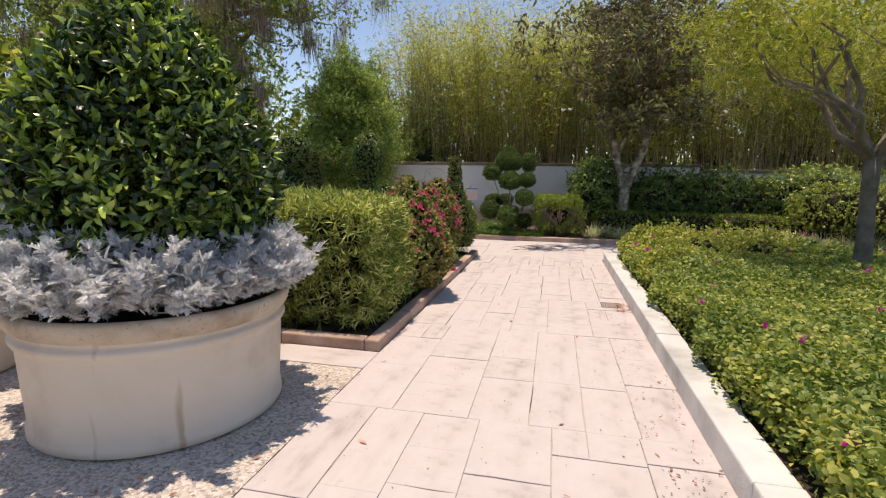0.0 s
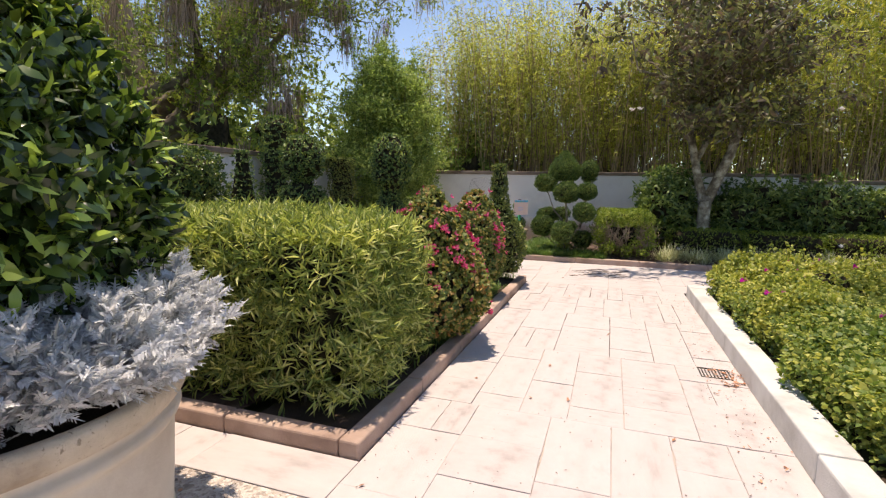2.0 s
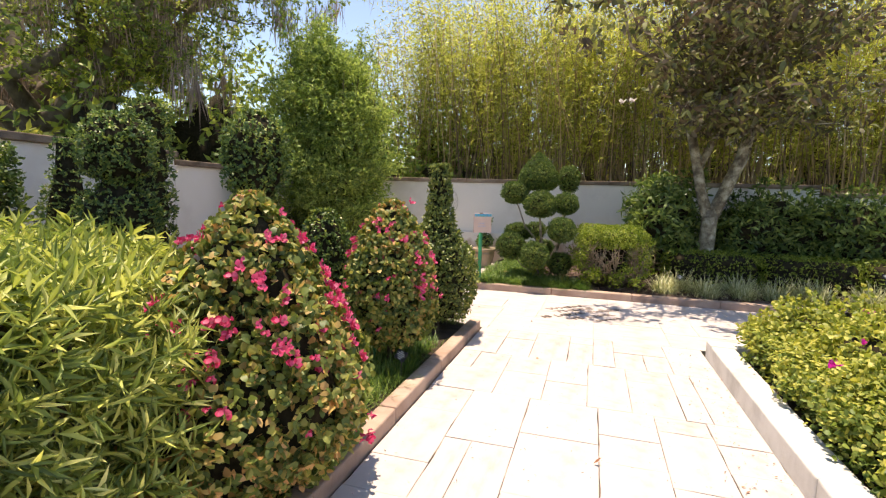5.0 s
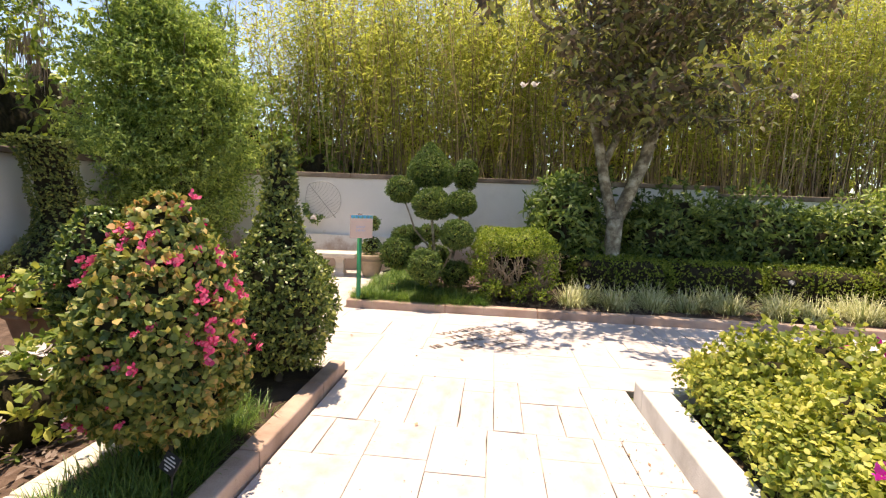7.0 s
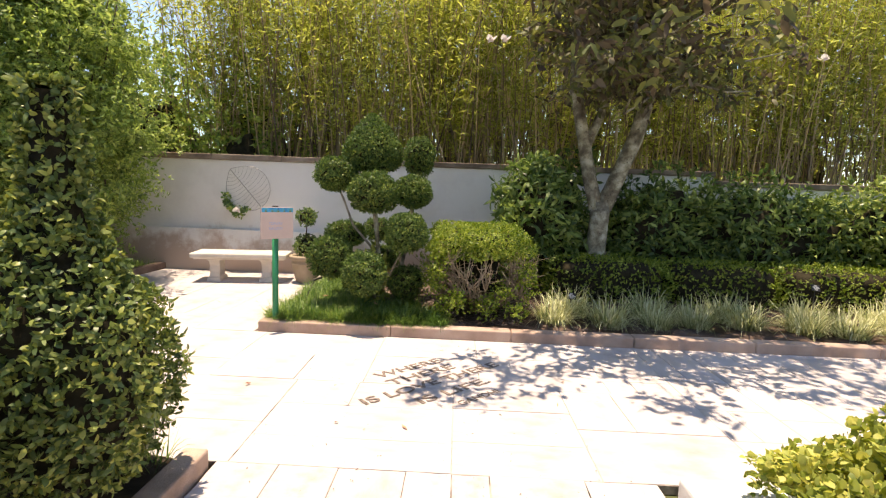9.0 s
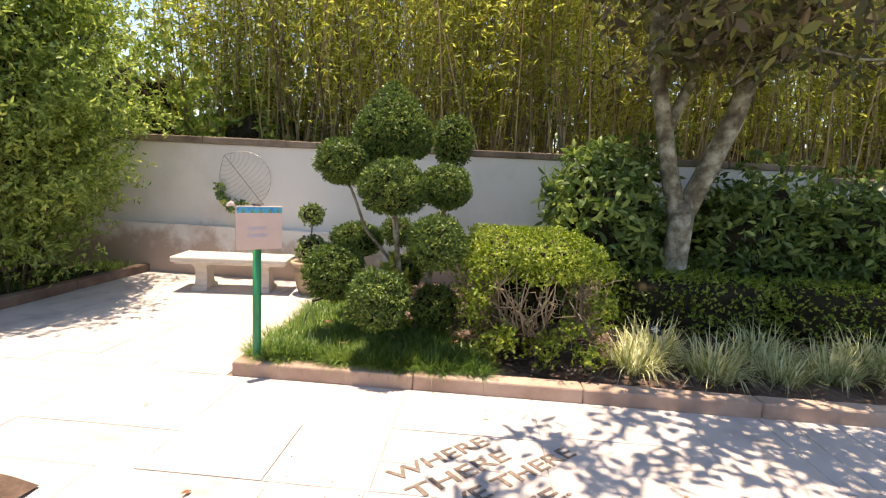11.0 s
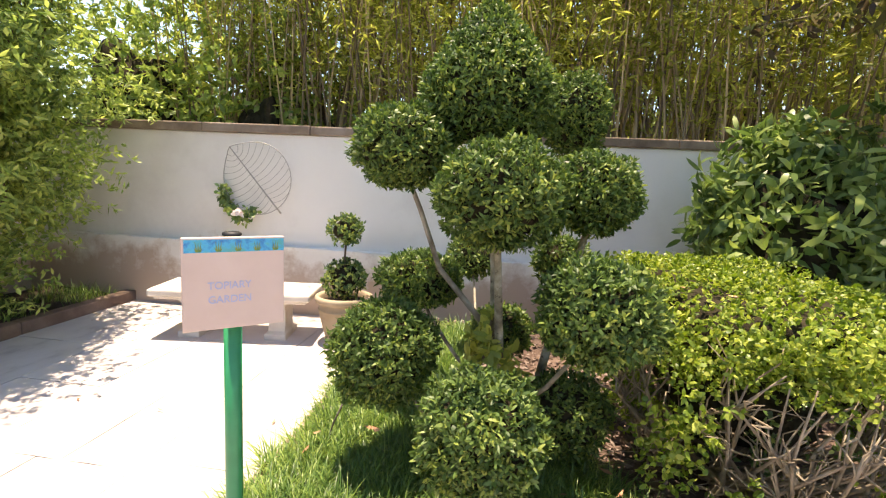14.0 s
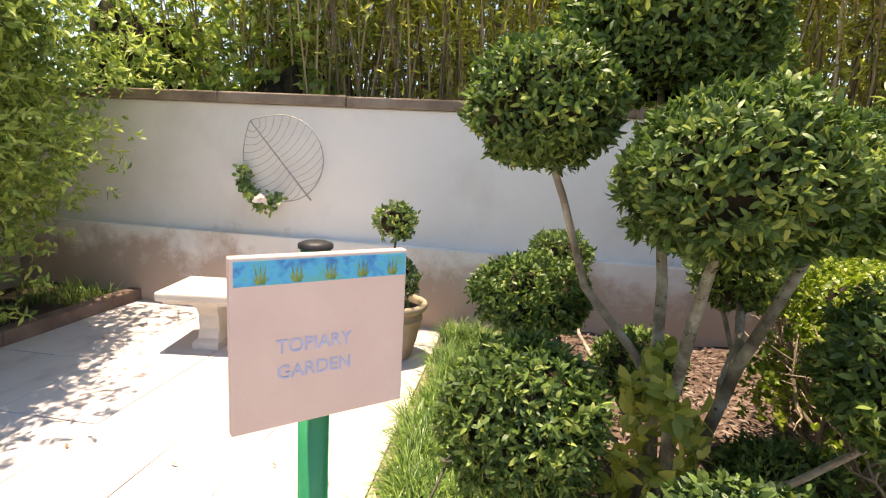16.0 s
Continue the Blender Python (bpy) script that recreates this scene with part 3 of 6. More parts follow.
paving = base_plate("pavement_path", -1.41, 0.93, -2.2, 6.2, -0.007, "garden path of pale pinkish stone slabs with sandy joints")
paving_end = base_plate("pavement_path_end", -1.41, 0.93, 6.2, 9.62, -0.007, "end of the path, pale stone slabs with dark open joints", "grout")
plaza = base_plate("pavement_court", -5.15, 10.0, 9.62, 12.3, -0.007, "open court of pale pink stone slabs in dappled shade")
nook = base_plate("pavement_nook", -5.15, -2.2, 12.3, 15.5, -0.007, "pale stone paving in the corner before the bench", "grout")
apron = base_plate("pavement_apron", -3.4, -1.41, 3.5, 3.87, -0.007, "strip of pink stone slabs along the raised bed")
behind = base_plate("pavement_entry", -3.6, 2.2, -6.0, -2.2, -0.007, "paved entry to the garden path")

bm = bmesh.new()
box(bm, -7.0, -1.415, -2.2, 3.495, -0.055, -0.003)
setting("pavement_gravel", bm_mesh("pavement_gravel", bm, M["gravel"]), "pebble-finish concrete round the planters, strewn with dry leaves", "paving")


def kerb(name, runs, height, material, label, joints=0.9):
    """A kerb of cast lengths; runs are (x0, x1, y0, y1)."""
    r = random.Random(len(runs) * 7 + len(name))
    whole = tagged(new(name), label, "kerb", "", "structure")
    for x0, x1, y0, y1 in runs:
        along_x = x1 - x0 > y1 - y0
        a, e = (x0, x1) if along_x else (y0, y1)
        while a < e - 0.01:
            c = e if a + joints * 1.4 > e else a + joints * r.uniform(0.9, 1.1)
            h = height + r.uniform(-0.004, 0.004)
            b = bmesh.new()
            if along_x:
                box(b, a + 0.002, c - 0.002, y0, y1, -0.055, h)
            else:
                box(b, x0, x1, a + 0.002, c - 0.002, -0.055, h)
            part("kerb_stone", bm_mesh("kerb_stone", b, material, 0.014, 2), whole)
            a = c
    return whole


kerb("kerb_bed_a", [(-1.55, -1.42, 3.88, 9.57), (-2.35, -1.552, 3.88, 4.01), (-4.2, -2.352, 3.88, 4.01)], 0.10, M["kerb"], "worn pinkish concrete kerb of the long planting bed", 1.1)
kerb("kerb_bed_inner", [(-2.36, -2.2, 5.9, 9.9)], 0.09, M["bench"], "pale stone edging behind the planting bed", 0.8)
kerb("kerb_right", [(0.93, 1.14, -2.2, 9.2), (0.93, 3.2, 9.202, 9.41), (3.2, 9.5, 9.202, 9.41)], 0.165, M["white_kerb"], "weathered white concrete kerb with dark grime spots", 2.4)
kerb("kerb_bed_b", [(-2.16, 10.0, 12.0, 12.15), (-2.16, -2.04, 12.152, 15.3)], 0.105, M["kerb"], "pinkish concrete kerb of the topiary bed", 1.3)
kerb("kerb_bed_c", [(-5.28, -5.15, 10.6, 15.46), (-6.4, -5.282, 10.6, 10.73)], 0.11, M["shaded_kerb"], "weathered kerb along the wall bed, coloured darker for the shrub's shade", 1.2)


def bed(name, x0, x1, y0, y1, z, material, label):
    nx, ny = max(2, int((x1 - x0) / 0.12)), max(2, int((y1 - y0) / 0.12))
    xs, ys = np.meshgrid(np.linspace(x0, x1, nx), np.linspace(y0, y1, ny))
    zs = z + 0.02 * np.sin(xs * 5.1 + ys * 3.3) + 0.012 * np.sin(xs * 11 - ys * 9) + rng.normal(0, 0.006, xs.shape)
    v = np.stack([xs, ys, zs], -1).reshape(-1, 3)
    f = []
    for i in range(ny - 1):
        for j in range(nx - 1):
            a = i * nx + j
            f += [[a, a + 1, a + nx + 1], [a, a + nx + 1, a + nx]]
    return setting(name, np_mesh(name, [(v, f, 0)], [material], True), label, "soil")


bed("soil_bed_a", -2.2, -1.55, 4.0, 9.57, 0.055, M["soil"], "dark soil of the long planting bed")
bed("soil_left_garden", -6.4, -2.36, 4.0, 10.6, 0.04, M["mulch"], "brown bark mulch of the topiary beds")
bed("soil_right_bed", 1.13, 9.5, -2.2, 9.21, 0.09, M["soil"], "dark soil under the groundcover")
bed("soil_bed_b", -2.05, 10.0, 12.14, 15.42, 0.075, M["mulch"], "brown bark mulch under the cloud-pruned shrub")
bed("soil_bed_c", -6.4, -5.27, 10.72, 15.42, 0.06, M["soil"], "dark shaded soil along the wall")


def garden_wall(name, x0, x1, y0, y1, top, label):
    b = bmesh.new()
    box(b, x0, x1, y0, y1, -0.06, top - 0.09)
    return setting(name, bm_mesh(name, b, M["plaster"], 0.01, 1), label, "wall")


def coping(name, x0, x1, y0, y1, top, joint=1.2):
    whole = tagged(new(name), "dark lichen-stained coping on the garden wall", "wall coping", "", "structure")
    along = x1 - x0 > y1 - y0
    a, e = (x0, x1) if along else (y0, y1)
    while a < e - 0.01:
        c = min(e, a + joint)
        h = top + rng.uniform(-0.006, 0.006)
        b = bmesh.new()
        if along:
            box(b, a + 0.003, c - 0.003, y0, y1, top - 0.09, h)
        else:
            box(b, x0, x1, a + 0.003, c - 0.003, top - 0.09, h)
        part("coping_stone", bm_mesh("coping_stone", b, M["coping"], 0.012, 2), whole)
        a = c
    return whole


garden_wall("wall_north", -6.7, 4.0, 15.5, 15.72, 1.97, "white plastered garden wall with damp-stained plinth")
coping("wall_north_coping", -6.76, 4.02, 15.465, 15.78, 1.97)
garden_wall("wall_north_low", 4.0, 12.0, 15.5, 15.72, 1.82, "lower stretch of the white garden wall")
coping("wall_north_low_coping", 4.03, 12.0, 15.465, 15.78, 1.82)
garden_wall("wall_west", -6.7, -6.48, 10.2, 15.5, 1.98, "white garden wall in bluish shade")
coping("wall_west_coping", -6.76, -6.42, 10.23, 15.42, 1.98)
garden_wall("wall_west_high", -6.7, -6.48, -3.0, 10.2, 2.1, "higher stretch of the white west wall in bluish shade")
coping("wall_west_high_coping", -6.76, -6.42, -3.0, 10.22, 2.1)
bm = bmesh.new()
box(bm, -6.48, 4.0, 15.41, 15.5, -0.055, 0.715)
setting("trim_plinth", bm_mesh("trim_plinth", bm, M["plaster"], 0.008, 2), "plastered plinth with a sloping ledge, stained by damp", "plinth")
bm = bmesh.new()
box(bm, -6.48, -6.472, 12.66, 12.84, 1.34, 1.44)
setting("trim_vent", bm_mesh("trim_vent", bm, M["black"]), "small dark vent in the white wall", "vent")

# drain grate in the path
drain = thing("floor_drain", "small dark iron floor grate beside the white kerb", "drain", (0.73, 6.1, 0))
bm = bmesh.new()
for a in (-0.14, 0.125):
    box(bm, a, a + 0.015, -0.14, 0.14, -0.006, 0.005)
    box(bm, -0.125, 0.125, a, a + 0.015, -0.006, 0.005)
drain.scale = (0.85, 0.85, 1.0)
part("frame", bm_mesh("grate_frame", bm, M["iron"], 0.002, 1), drain)
bm = bmesh.new()
box(bm, -0.007, 0.007, -0.125, 0.125, -0.004, 0.004)
bar = bm_mesh("grate_bar", bm, M["iron"], 0.002, 1)
for i in range(8):
    part("bar", bar, drain, at=(-0.105 + i * 0.03, 0, 0))


# ---------------------------------------------------------------- planters by the path
def big_planter(at, label):
    t = thing("stone_planter", label, "planter", at, group="round stone planters")
    body = [(0.0, 0.70), (0.015, 0.725), (0.06, 0.725), (0.075, 0.712), (0.3, 0.725), (0.53, 0.735), (0.55, 0.735), (0.565, 0.757), (0.585, 0.764), (0.605, 0.757), (0.615, 0.742), (0.64, 0.745)]
    part("body", np_mesh("planter_body", [(*lathe(body, 72), 0)], [M["planter"]], True), t)
    rim = [(0.64, 0.745), (0.652, 0.765), (0.68, 0.785), (0.72, 0.795), (0.745, 0.795), (0.76, 0.785), (0.762, 0.76), (0.75, 0.74), (0.66, 0.72)]
    part("rim", np_mesh("planter_rim", [(*lathe(rim, 72), 0)], [M["planter_rim"]], True), t, "stained thick moulded rim")
    part("soil", np_mesh("planter_soil", [(*lathe([(0.66, 0.735), (0.70, 0.4), (0.71, 0.001)], 40), 0)], [M["soil"]], True), t)
    return t


def silver_clump(at, turn, size):
    """Lacy fronds, each a rib with paired lobes, on leaning shoots."""
    t = thing("dusty_miller", "silver-white felted dusty miller spilling over the planter rim", "plant", at, turn, "silver plants round the shrub")
    for k in range(9):
        chunks = []
        for i in range(4):
            a, lean = rng.uniform(0, 2 * np.pi), rng.uniform(0.1, 1.6)
            d = np.array([math.cos(a) * lean, math.sin(a) * lean, 1.0])
            d /= np.linalg.norm(d)
            tip = d * size * rng.uniform(0.65, 1.0)
            tip[2] = max(tip[2], 0.02)
            pts = wander((0, 0, 0), tip, 5, 0.05)
            n = 38
            q = rng.uniform(0, 1, n) ** 0.6 * 0.8 + 0.2
            base = np.stack([np.interp(q, np.linspace(0, 1, 5), pts[:, c]) for c in range(3)], 1)
            out = unit(d * 0.8 + rng.normal(0, 0.55, (n, 3)))
            face = rng.normal(0, 0.7, (n, 3)) + np.array([0, 0, 0.8])
            across = unit(np.cross(out, face))
            ln = rng.uniform(0.042, 0.08, n)[:, None]
            for j in range(5):
                for sgn in (-1, 1):
                    p = base + out * ln * (0.18 + 0.17 * j)
                    chunks.append((*leaves(p, out * 0.75 + across * sgn * 0.9, face, 0.028 - 0.0025 * j, 0.0105, 0.2, 0.15), 0))
            chunks.append((*leaves(base, out, face, ln[:, 0] * 1.15, 0.010, 0.2, 0.1), 0))
        tagged(part("rosette", np_mesh("rosette", chunks, [M["silver"]]), t), kind="stuff")
    return t


def planter_group(at, label, clumps, leaf_count):
    x, y = at
    big_planter((x, y, 0), label)
    shrub = thing("holly_shrub", "dense glossy dark green shrub in an egg-shaped form", "shrub", (x, y, 0.70), group="planter shrubs")
    part("trunk", np_mesh("shrub_trunk", [(*tube(wander((0, 0, -0.03), (0.03, 0, 0.8), 5, 0.03), [0.05, 0.045, 0.04, 0.035, 0.02]), 0)], [M["stem"]]), shrub)
    prof = [(0.12, 0.42), (0.3, 0.58), (0.6, 0.69), (0.9, 0.70), (1.12, 0.63), (1.35, 0.50), (1.55, 0.35), (1.72, 0.18), (1.82, 0.05)]
    ch = crown_turned(prof, leaf_count, 0.074, 0.027, 0.09, 0.45, True, 0.55, 0.6, 0.5, 0.6, 0.35, 0.12, 0.4, 7)
    part("crown", np_mesh("holly_crown", ch, [M["holly"]]), shrub)
    # a first clump of each size, then copies round the rim
    first = silver_clump((x + 0.67, y, 0.73), 0, 0.46)
    for i in range(1, clumps):
        a = 2 * math.pi * i / clumps + random.uniform(-0.1, 0.1)
        r = 0.69 if i % 2 else random.uniform(0.48, 0.6)
        s = random.uniform(0.85, 1.15)
        copy_thing(first, pose(x + r * math.cos(a), y + r * math.sin(a), 0.72, random.uniform(-6, 6), random.uniform(-6, 6), random.uniform(0, 360)) @ Matrix.Diagonal((s, s, s, 1)))


planter_group((-2.45, 2.64), "large round cream stone planter with rust stains", 24, 24000)
planter_group((-4.7, 2.65), "second cream stone planter further from the path", 8, 7000)


# ---------------------------------------------------------------- bed by the path: hedge, red-flowered cones, clipped cone
hedge = thing("podocarpus_hedge", "thick clipped hedge of narrow yellow-green leaves, shaggy front", "hedge", (-2.68, 4.76, 0.05))
part("crown", np_mesh("hedge_crown", crown_blob((1.08, 0.65, 0.55), 40000, 0.095, 0.0135, 14.0, 0.035, 4.0, 0.26, False, 0.7, 0.5, 0.7, 0.80, 0.2, 0.2, (0, 0, 0.62), sprig=9), [M["podo"]]), hedge)
st = []
for i in range(40):
    a = np.array([rng.uniform(-0.9, 0.9), rng.uniform(-0.5, 0.5), -0.02])
    st.append((*tube(wander(a, a + np.array([rng.uniform(-0.1, 0.1), rng.uniform(-0.1, 0.1), 0.5]), 4), [0.012, 0.01, 0.009, 0.007], 5), 0))
for c in st:
    part("stem", np_mesh("hedge_stem", [c], [M["stem"]]), hedge)
part("rear_crown", np_mesh("hedge_rear", crown_blob((1.25, 0.72, 0.55), 17000, 0.12, 0.018, 7.0, 0.03, 4.0, 0.3, False, 0.5, 0.55, 0.65, 0.84, 0.2, 0.25, (-0.75, 0.62, 0.60), sprig=9), [M["podo"]]), hedge)

k = 9000
q = np.stack([rng.uniform(-1.95, 1.05, k), rng.uniform(-0.64, 1.3, k), np.zeros(k)], 1)
q = q[(np.abs(q[:, 0]) < 1.06) & (q[:, 1] < 0.64) | (q[:, 0] < 0.46) & (q[:, 1] > -0.05)]
q[:, 2] = 1.13 + rng.uniform(-0.06, 0.05, len(q))
part("top_growth", np_mesh("hedge_top_growth", [(*leaves(q, rng.normal(0, 0.8, q.shape) + np.array([0, 0, 0.9]), np.array([0, 0, 1.0]) + rng.normal(0, 0.6, q.shape), 0.10, 0.0145, 0.2, 0.25), 0)], [M["podo_fresh"]]), hedge, "fresh lime-green shoots along the top")


def petals(n, size, spread):
    a = rng.uniform(0, 2 * np.pi, n)
    d = np.stack([np.cos(a), np.sin(a), rng.uniform(0.2, 1.0, n)], 1)
    return leaves(rng.normal(0, spread, (n, 3)), d, np.array([0, 0, 1.0]) + rng.normal(0, 0.3, (n, 3)), size, size * 0.8, -0.2, -0.1, True)


red_flower = [np_mesh("red_flower", [(*petals(11, 0.026, 0.009), 0)], [M["red"]]) for _ in range(3)]


def flower_cone(at, prof, label, count, flowers, size=1.0):
    t = thing("flowering_cone_shrub", label, "shrub", at, group="red-flowered cone shrubs")
    part("stem", np_mesh("cone_stem", [(*tube([(0, 0, -0.03), (0.02, 0, 0.3), (0, 0.01, 0.8)], [0.028, 0.025, 0.015]), 0)], [M["stem"]]), t)
    part("stake", np_mesh("stake", [(*tube([(-0.13, -0.02, -0.03), (-0.13, -0.02, 0.6)], [0.012, 0.012], 8), 0)], [M["post"]]), t, "green metal support stake")
    ch = crown_turned(prof, int(count * 2.3), 0.037, 0.031, 0.13, 0.32, True, 0.6, 0.1, 0.6, 0.78, 0.12, 0.25, 0.5)
    part("crown", np_mesh("cone_crown", ch, [M["ivy"]]), t)
    pz, pr = np.array(prof).T
    for i in range(flowers):
        z = rng.triangular(pz[0] + 0.1, pz[0] + 0.62 * (pz[-1] - pz[0]), pz[-1])
        th = rng.uniform(0, 2 * np.pi)
        p, n = turned(np.array([z]), np.array([th]), prof, 0.0)
        if rng.uniform() < 0.4:
            spots = p + rng.normal(0, 0.035, (3, 3))
        else:
            spots = p
        for q in spots:
            tilt = Vector(n[0]).to_track_quat("Z", "Y").to_euler()
            part("flower", red_flower[i % 3], t, at=tuple(q * 1.04), turn=tuple(tilt), size=float(rng.uniform(0.6, 1.1)) * size)
    return t


flower_cone((-1.80, 6.0, 0.05), [(0.10, 0.36), (0.28, 0.54), (0.5, 0.57), (0.8, 0.46), (1.1, 0.30), (1.3, 0.16), (1.43, 0.04)], "cone-trained shrub with lobed leaves, some yellowing, and red flowers", 8200, 110)
flower_cone((-1.85, 7.85, 0.05), [(0.22, 0.18), (0.36, 0.34), (0.6, 0.395), (0.85, 0.37), (1.1, 0.26), (1.3, 0.14), (1.4, 0.04)], "smaller cone shrub with yellow-green lobed leaves and red flowers", 5600, 66)

cone = thing("cone_topiary", "dark clipped topiary swelling from a square-cut column to a broad skirt", "topiary", (-1.83, 9.15, 0.05))
part("trunk", np_mesh("cone_trunk", [(*tube([(0, 0, -0.03), (0, 0.01, 0.35), (0, 0, 1.2)], [0.035, 0.03, 0.02]), 0)], [M["stem"]]), cone)
part("crown", np_mesh("cone_topiary_crown", crown_turned([(0.16, 0.29), (0.3, 0.36), (0.6, 0.425), (0.85, 0.40), (1.0, 0.27), (1.15, 0.175), (1.35, 0.115), (1.6, 0.09), (1.79, 0.085)], 16000, 0.036, 0.018, 0.13, 0.34, True, 0.9, 0.2, 0.8, 0.72), [M["olive_leaf"]]), cone)


def grass_patch(name, label, spots, per, length, width, droop, material, spread, kind="stuff", group="", lean=0.6):
    t = thing(name, label, "grass", (0, 0, 0), kind=kind, group=group)
    ps = np.repeat(np.asarray(spots, float), per, 0)
    a = rng.uniform(0, 2 * np.pi, len(ps))
    r = spread * np.sqrt(rng.uniform(0, 1, len(ps)))
    p = ps + np.stack([r * np.cos(a), r * np.sin(a), np.zeros(len(ps))], 1)
    b = a + rng.normal(0, 0.8, len(ps))
    le = rng.uniform(0.15, lean, len(ps))
    d = np.stack([le * np.cos(b), le * np.sin(b), np.ones(len(ps))], 1)
    tagged(part("foliage", np_mesh(name, [(*blades(p, d, length, width, droop), 0)], [material]), t), kind=kind)
    return t


spots = [(rng.uniform(-2.1, -1.62), rng.uniform(5.5, 9.5), 0.05) for _ in range(270)]
spots = [s for s in spots if not (8.75 < s[1] < 9.45 and -2.1 < s[0] < -1.6)]
grass_patch("mondo_grass", "dark green mondo grass tufts along the bed", spots, 40, 0.25, 0.0065, 0.5, M["mondo"], 0.09, lean=1.0)


def plant_label(at, turn, label="small black plant label with white print on a stake"):
    t = thing("plant_label", label, "label", at, turn, "plant labels")
    bm = bmesh.new()
    box(bm, -0.055, 0.055, -0.004, 0.004, -0.04, 0.04)
    pl = part("plate", bm_mesh("label_plate", bm, M["black"], 0.002, 1), t, at=(0, 0, 0.22), turn=(radians(-30), radians(8), 0))
    for i, w in enumerate((0.03, 0.07, 0.085, 0.05, 0.03)):
        bm = bmesh.new()
        box(bm, -w / 2, w / 2, -0.0052, -0.0042, -0.003, 0.003)
        part("print_line", bm_mesh("print_line", bm, M["label_white"]), pl, at=(0, 0, 0.027 - i * 0.0135))
    part("stake", np_mesh("label_stake", [(*tube([(0, 0.004, -0.08), (0, 0.006, 0.2)], [0.005, 0.005], 6), 0)], [M["iron"]]), t)
    return t


plant_label((-1.62, 7.55, 0.04), -25)
plant_label((1.22, 13.0, 0.08), 5)
plant_label((4.05, 13.0, 0.30), 5)


# ---------------------------------------------------------------- topiary garden by the west wall
def trunked(name, label, at, chunks, material, trunk_h, category="topiary", group=""):
    t = thing(name, label, category, at, group=group)
    part("trunk", np_mesh(name + "_trunk", [(*tube(wander((0, 0, -0.03), (0.02, 0.01, trunk_h), 5, 0.03), [0.04, 0.035, 0.03, 0.026, 0.02]), 0)], [M["stem"]]), t)
    part("crown", np_mesh(name + "_crown", chunks, [material]), t)
    return t


trunked("rounded_shrub", "broad rounded clipped shrub against the wall", (-5.7, 6.77, 0.04), crown_blob((0.36, 0.62, 0.40), 11000, 0.045, 0.024, 6.0, 0.05, 3.0, 0.25, True, at=(0, 0, 1.48)), M["box_leaf"], 1.3)
tier = crown_turned([(0.1, 0.12), (0.25, 0.25), (0.6, 0.28), (0.8, 0.25), (0.86, 0.10), (1.02, 0.10), (1.08, 0.25), (1.3, 0.28), (1.4, 0.25), (1.46, 0.13), (1.54, 0.13), (1.62, 0.26), (1.9, 0.26), (2.06, 0.14)], 13000, 0.030, 0.015, 0.10, 0.18, True, jit=0.5, core=0.84)
trunked("tiered_topiary", "tall dark topiary clipped in rounded tiers", (-4.0, 7.15, 0.04), tier, M["dark_leaf"], 1.6, group="tiered topiaries")
tier = crown_turned([(0.1, 0.11), (0.4, 0.17), (0.8, 0.19), (1.15, 0.18), (1.32, 0.10), (1.42, 0.11), (1.55, 0.23), (1.85, 0.25), (2.0, 0.20), (2.1, 0.08)], 13000, 0.030, 0.015, 0.14, 0.22, True, jit=0.5, core=0.82)
trunked("tiered_topiary", "broad-headed dark topiary with a lighter shaggy top", (-2.88, 7.43, 0.04), tier, M["dark_leaf"], 1.6, group="tiered topiaries")
trunked("narrow_cone_topiary", "narrow dark clipped cone before the white wall", (-5.6, 7.9, 0.04), crown_turned([(0.1, 0.36), (0.6, 0.34), (1.2, 0.24), (1.7, 0.13), (1.94, 0.10)], 5000, 0.04, 0.022, 0.05, 0.2), M["dark_leaf"], 1.2)
spiral = [(0.1, 0.30)]
for i in range(9):
    z = 0.25 + i * 0.27
    spiral += [(z, 0.32 - i * 0.006), (z + 0.15, 0.31 - i * 0.006), (z + 0.2, 0.18), (z + 0.22, 0.18)]
spiral += [(2.66, 0.12)]
trunked("stacked_disc_topiary", "tall dark column topiary cut into stacked discs", (-6.1, 9.4, 0.04), crown_turned(spiral, 8000, 0.045, 0.025, 0.03, 0.2), M["dark_leaf"], 2.3)
swan = crown_turned([(0.0, 0.42), (0.2, 0.56), (0.45, 0.52), (0.65, 0.36), (0.85, 0.26), (1.1, 0.25), (1.35, 0.32), (1.6, 0.27), (1.85, 0.30), (2.0, 0.36)], 15000, 0.035, 0.02, 0.08, 0.16, True)
for v, f, slot in swan:
    v[:, 1] += 0.16 * np.sin(2.4 * v[:, 2] - 1.2)
trunked("vase_topiary", "grey-green topiary with a swelling base and a curved flaring neck", (-5.95, 11.4, 0.07), swan, M["olive_leaf"], 0.9)
trunked("oval_topiary", "small oval clipped topiary of glossy leaves", (-3.09, 8.88, 0.04), crown_turned([(0.25, 0.16), (0.5, 0.27), (0.85, 0.29), (1.1, 0.22), (1.28, 0.08)], 4500, 0.04, 0.024, 0.06, 0.2, True), M["box_leaf"], 0.8)
trunked("small_dark_cone", "small dark cone shrub at the foot of the wall", (-6.1, 12.6, 0.06), crown_turned([(0.1, 0.2), (0.5, 0.2), (0.85, 0.12), (1.0, 0.06)], 1500, 0.04, 0.022, 0.05, 0.2), M["dark_leaf"], 0.6)

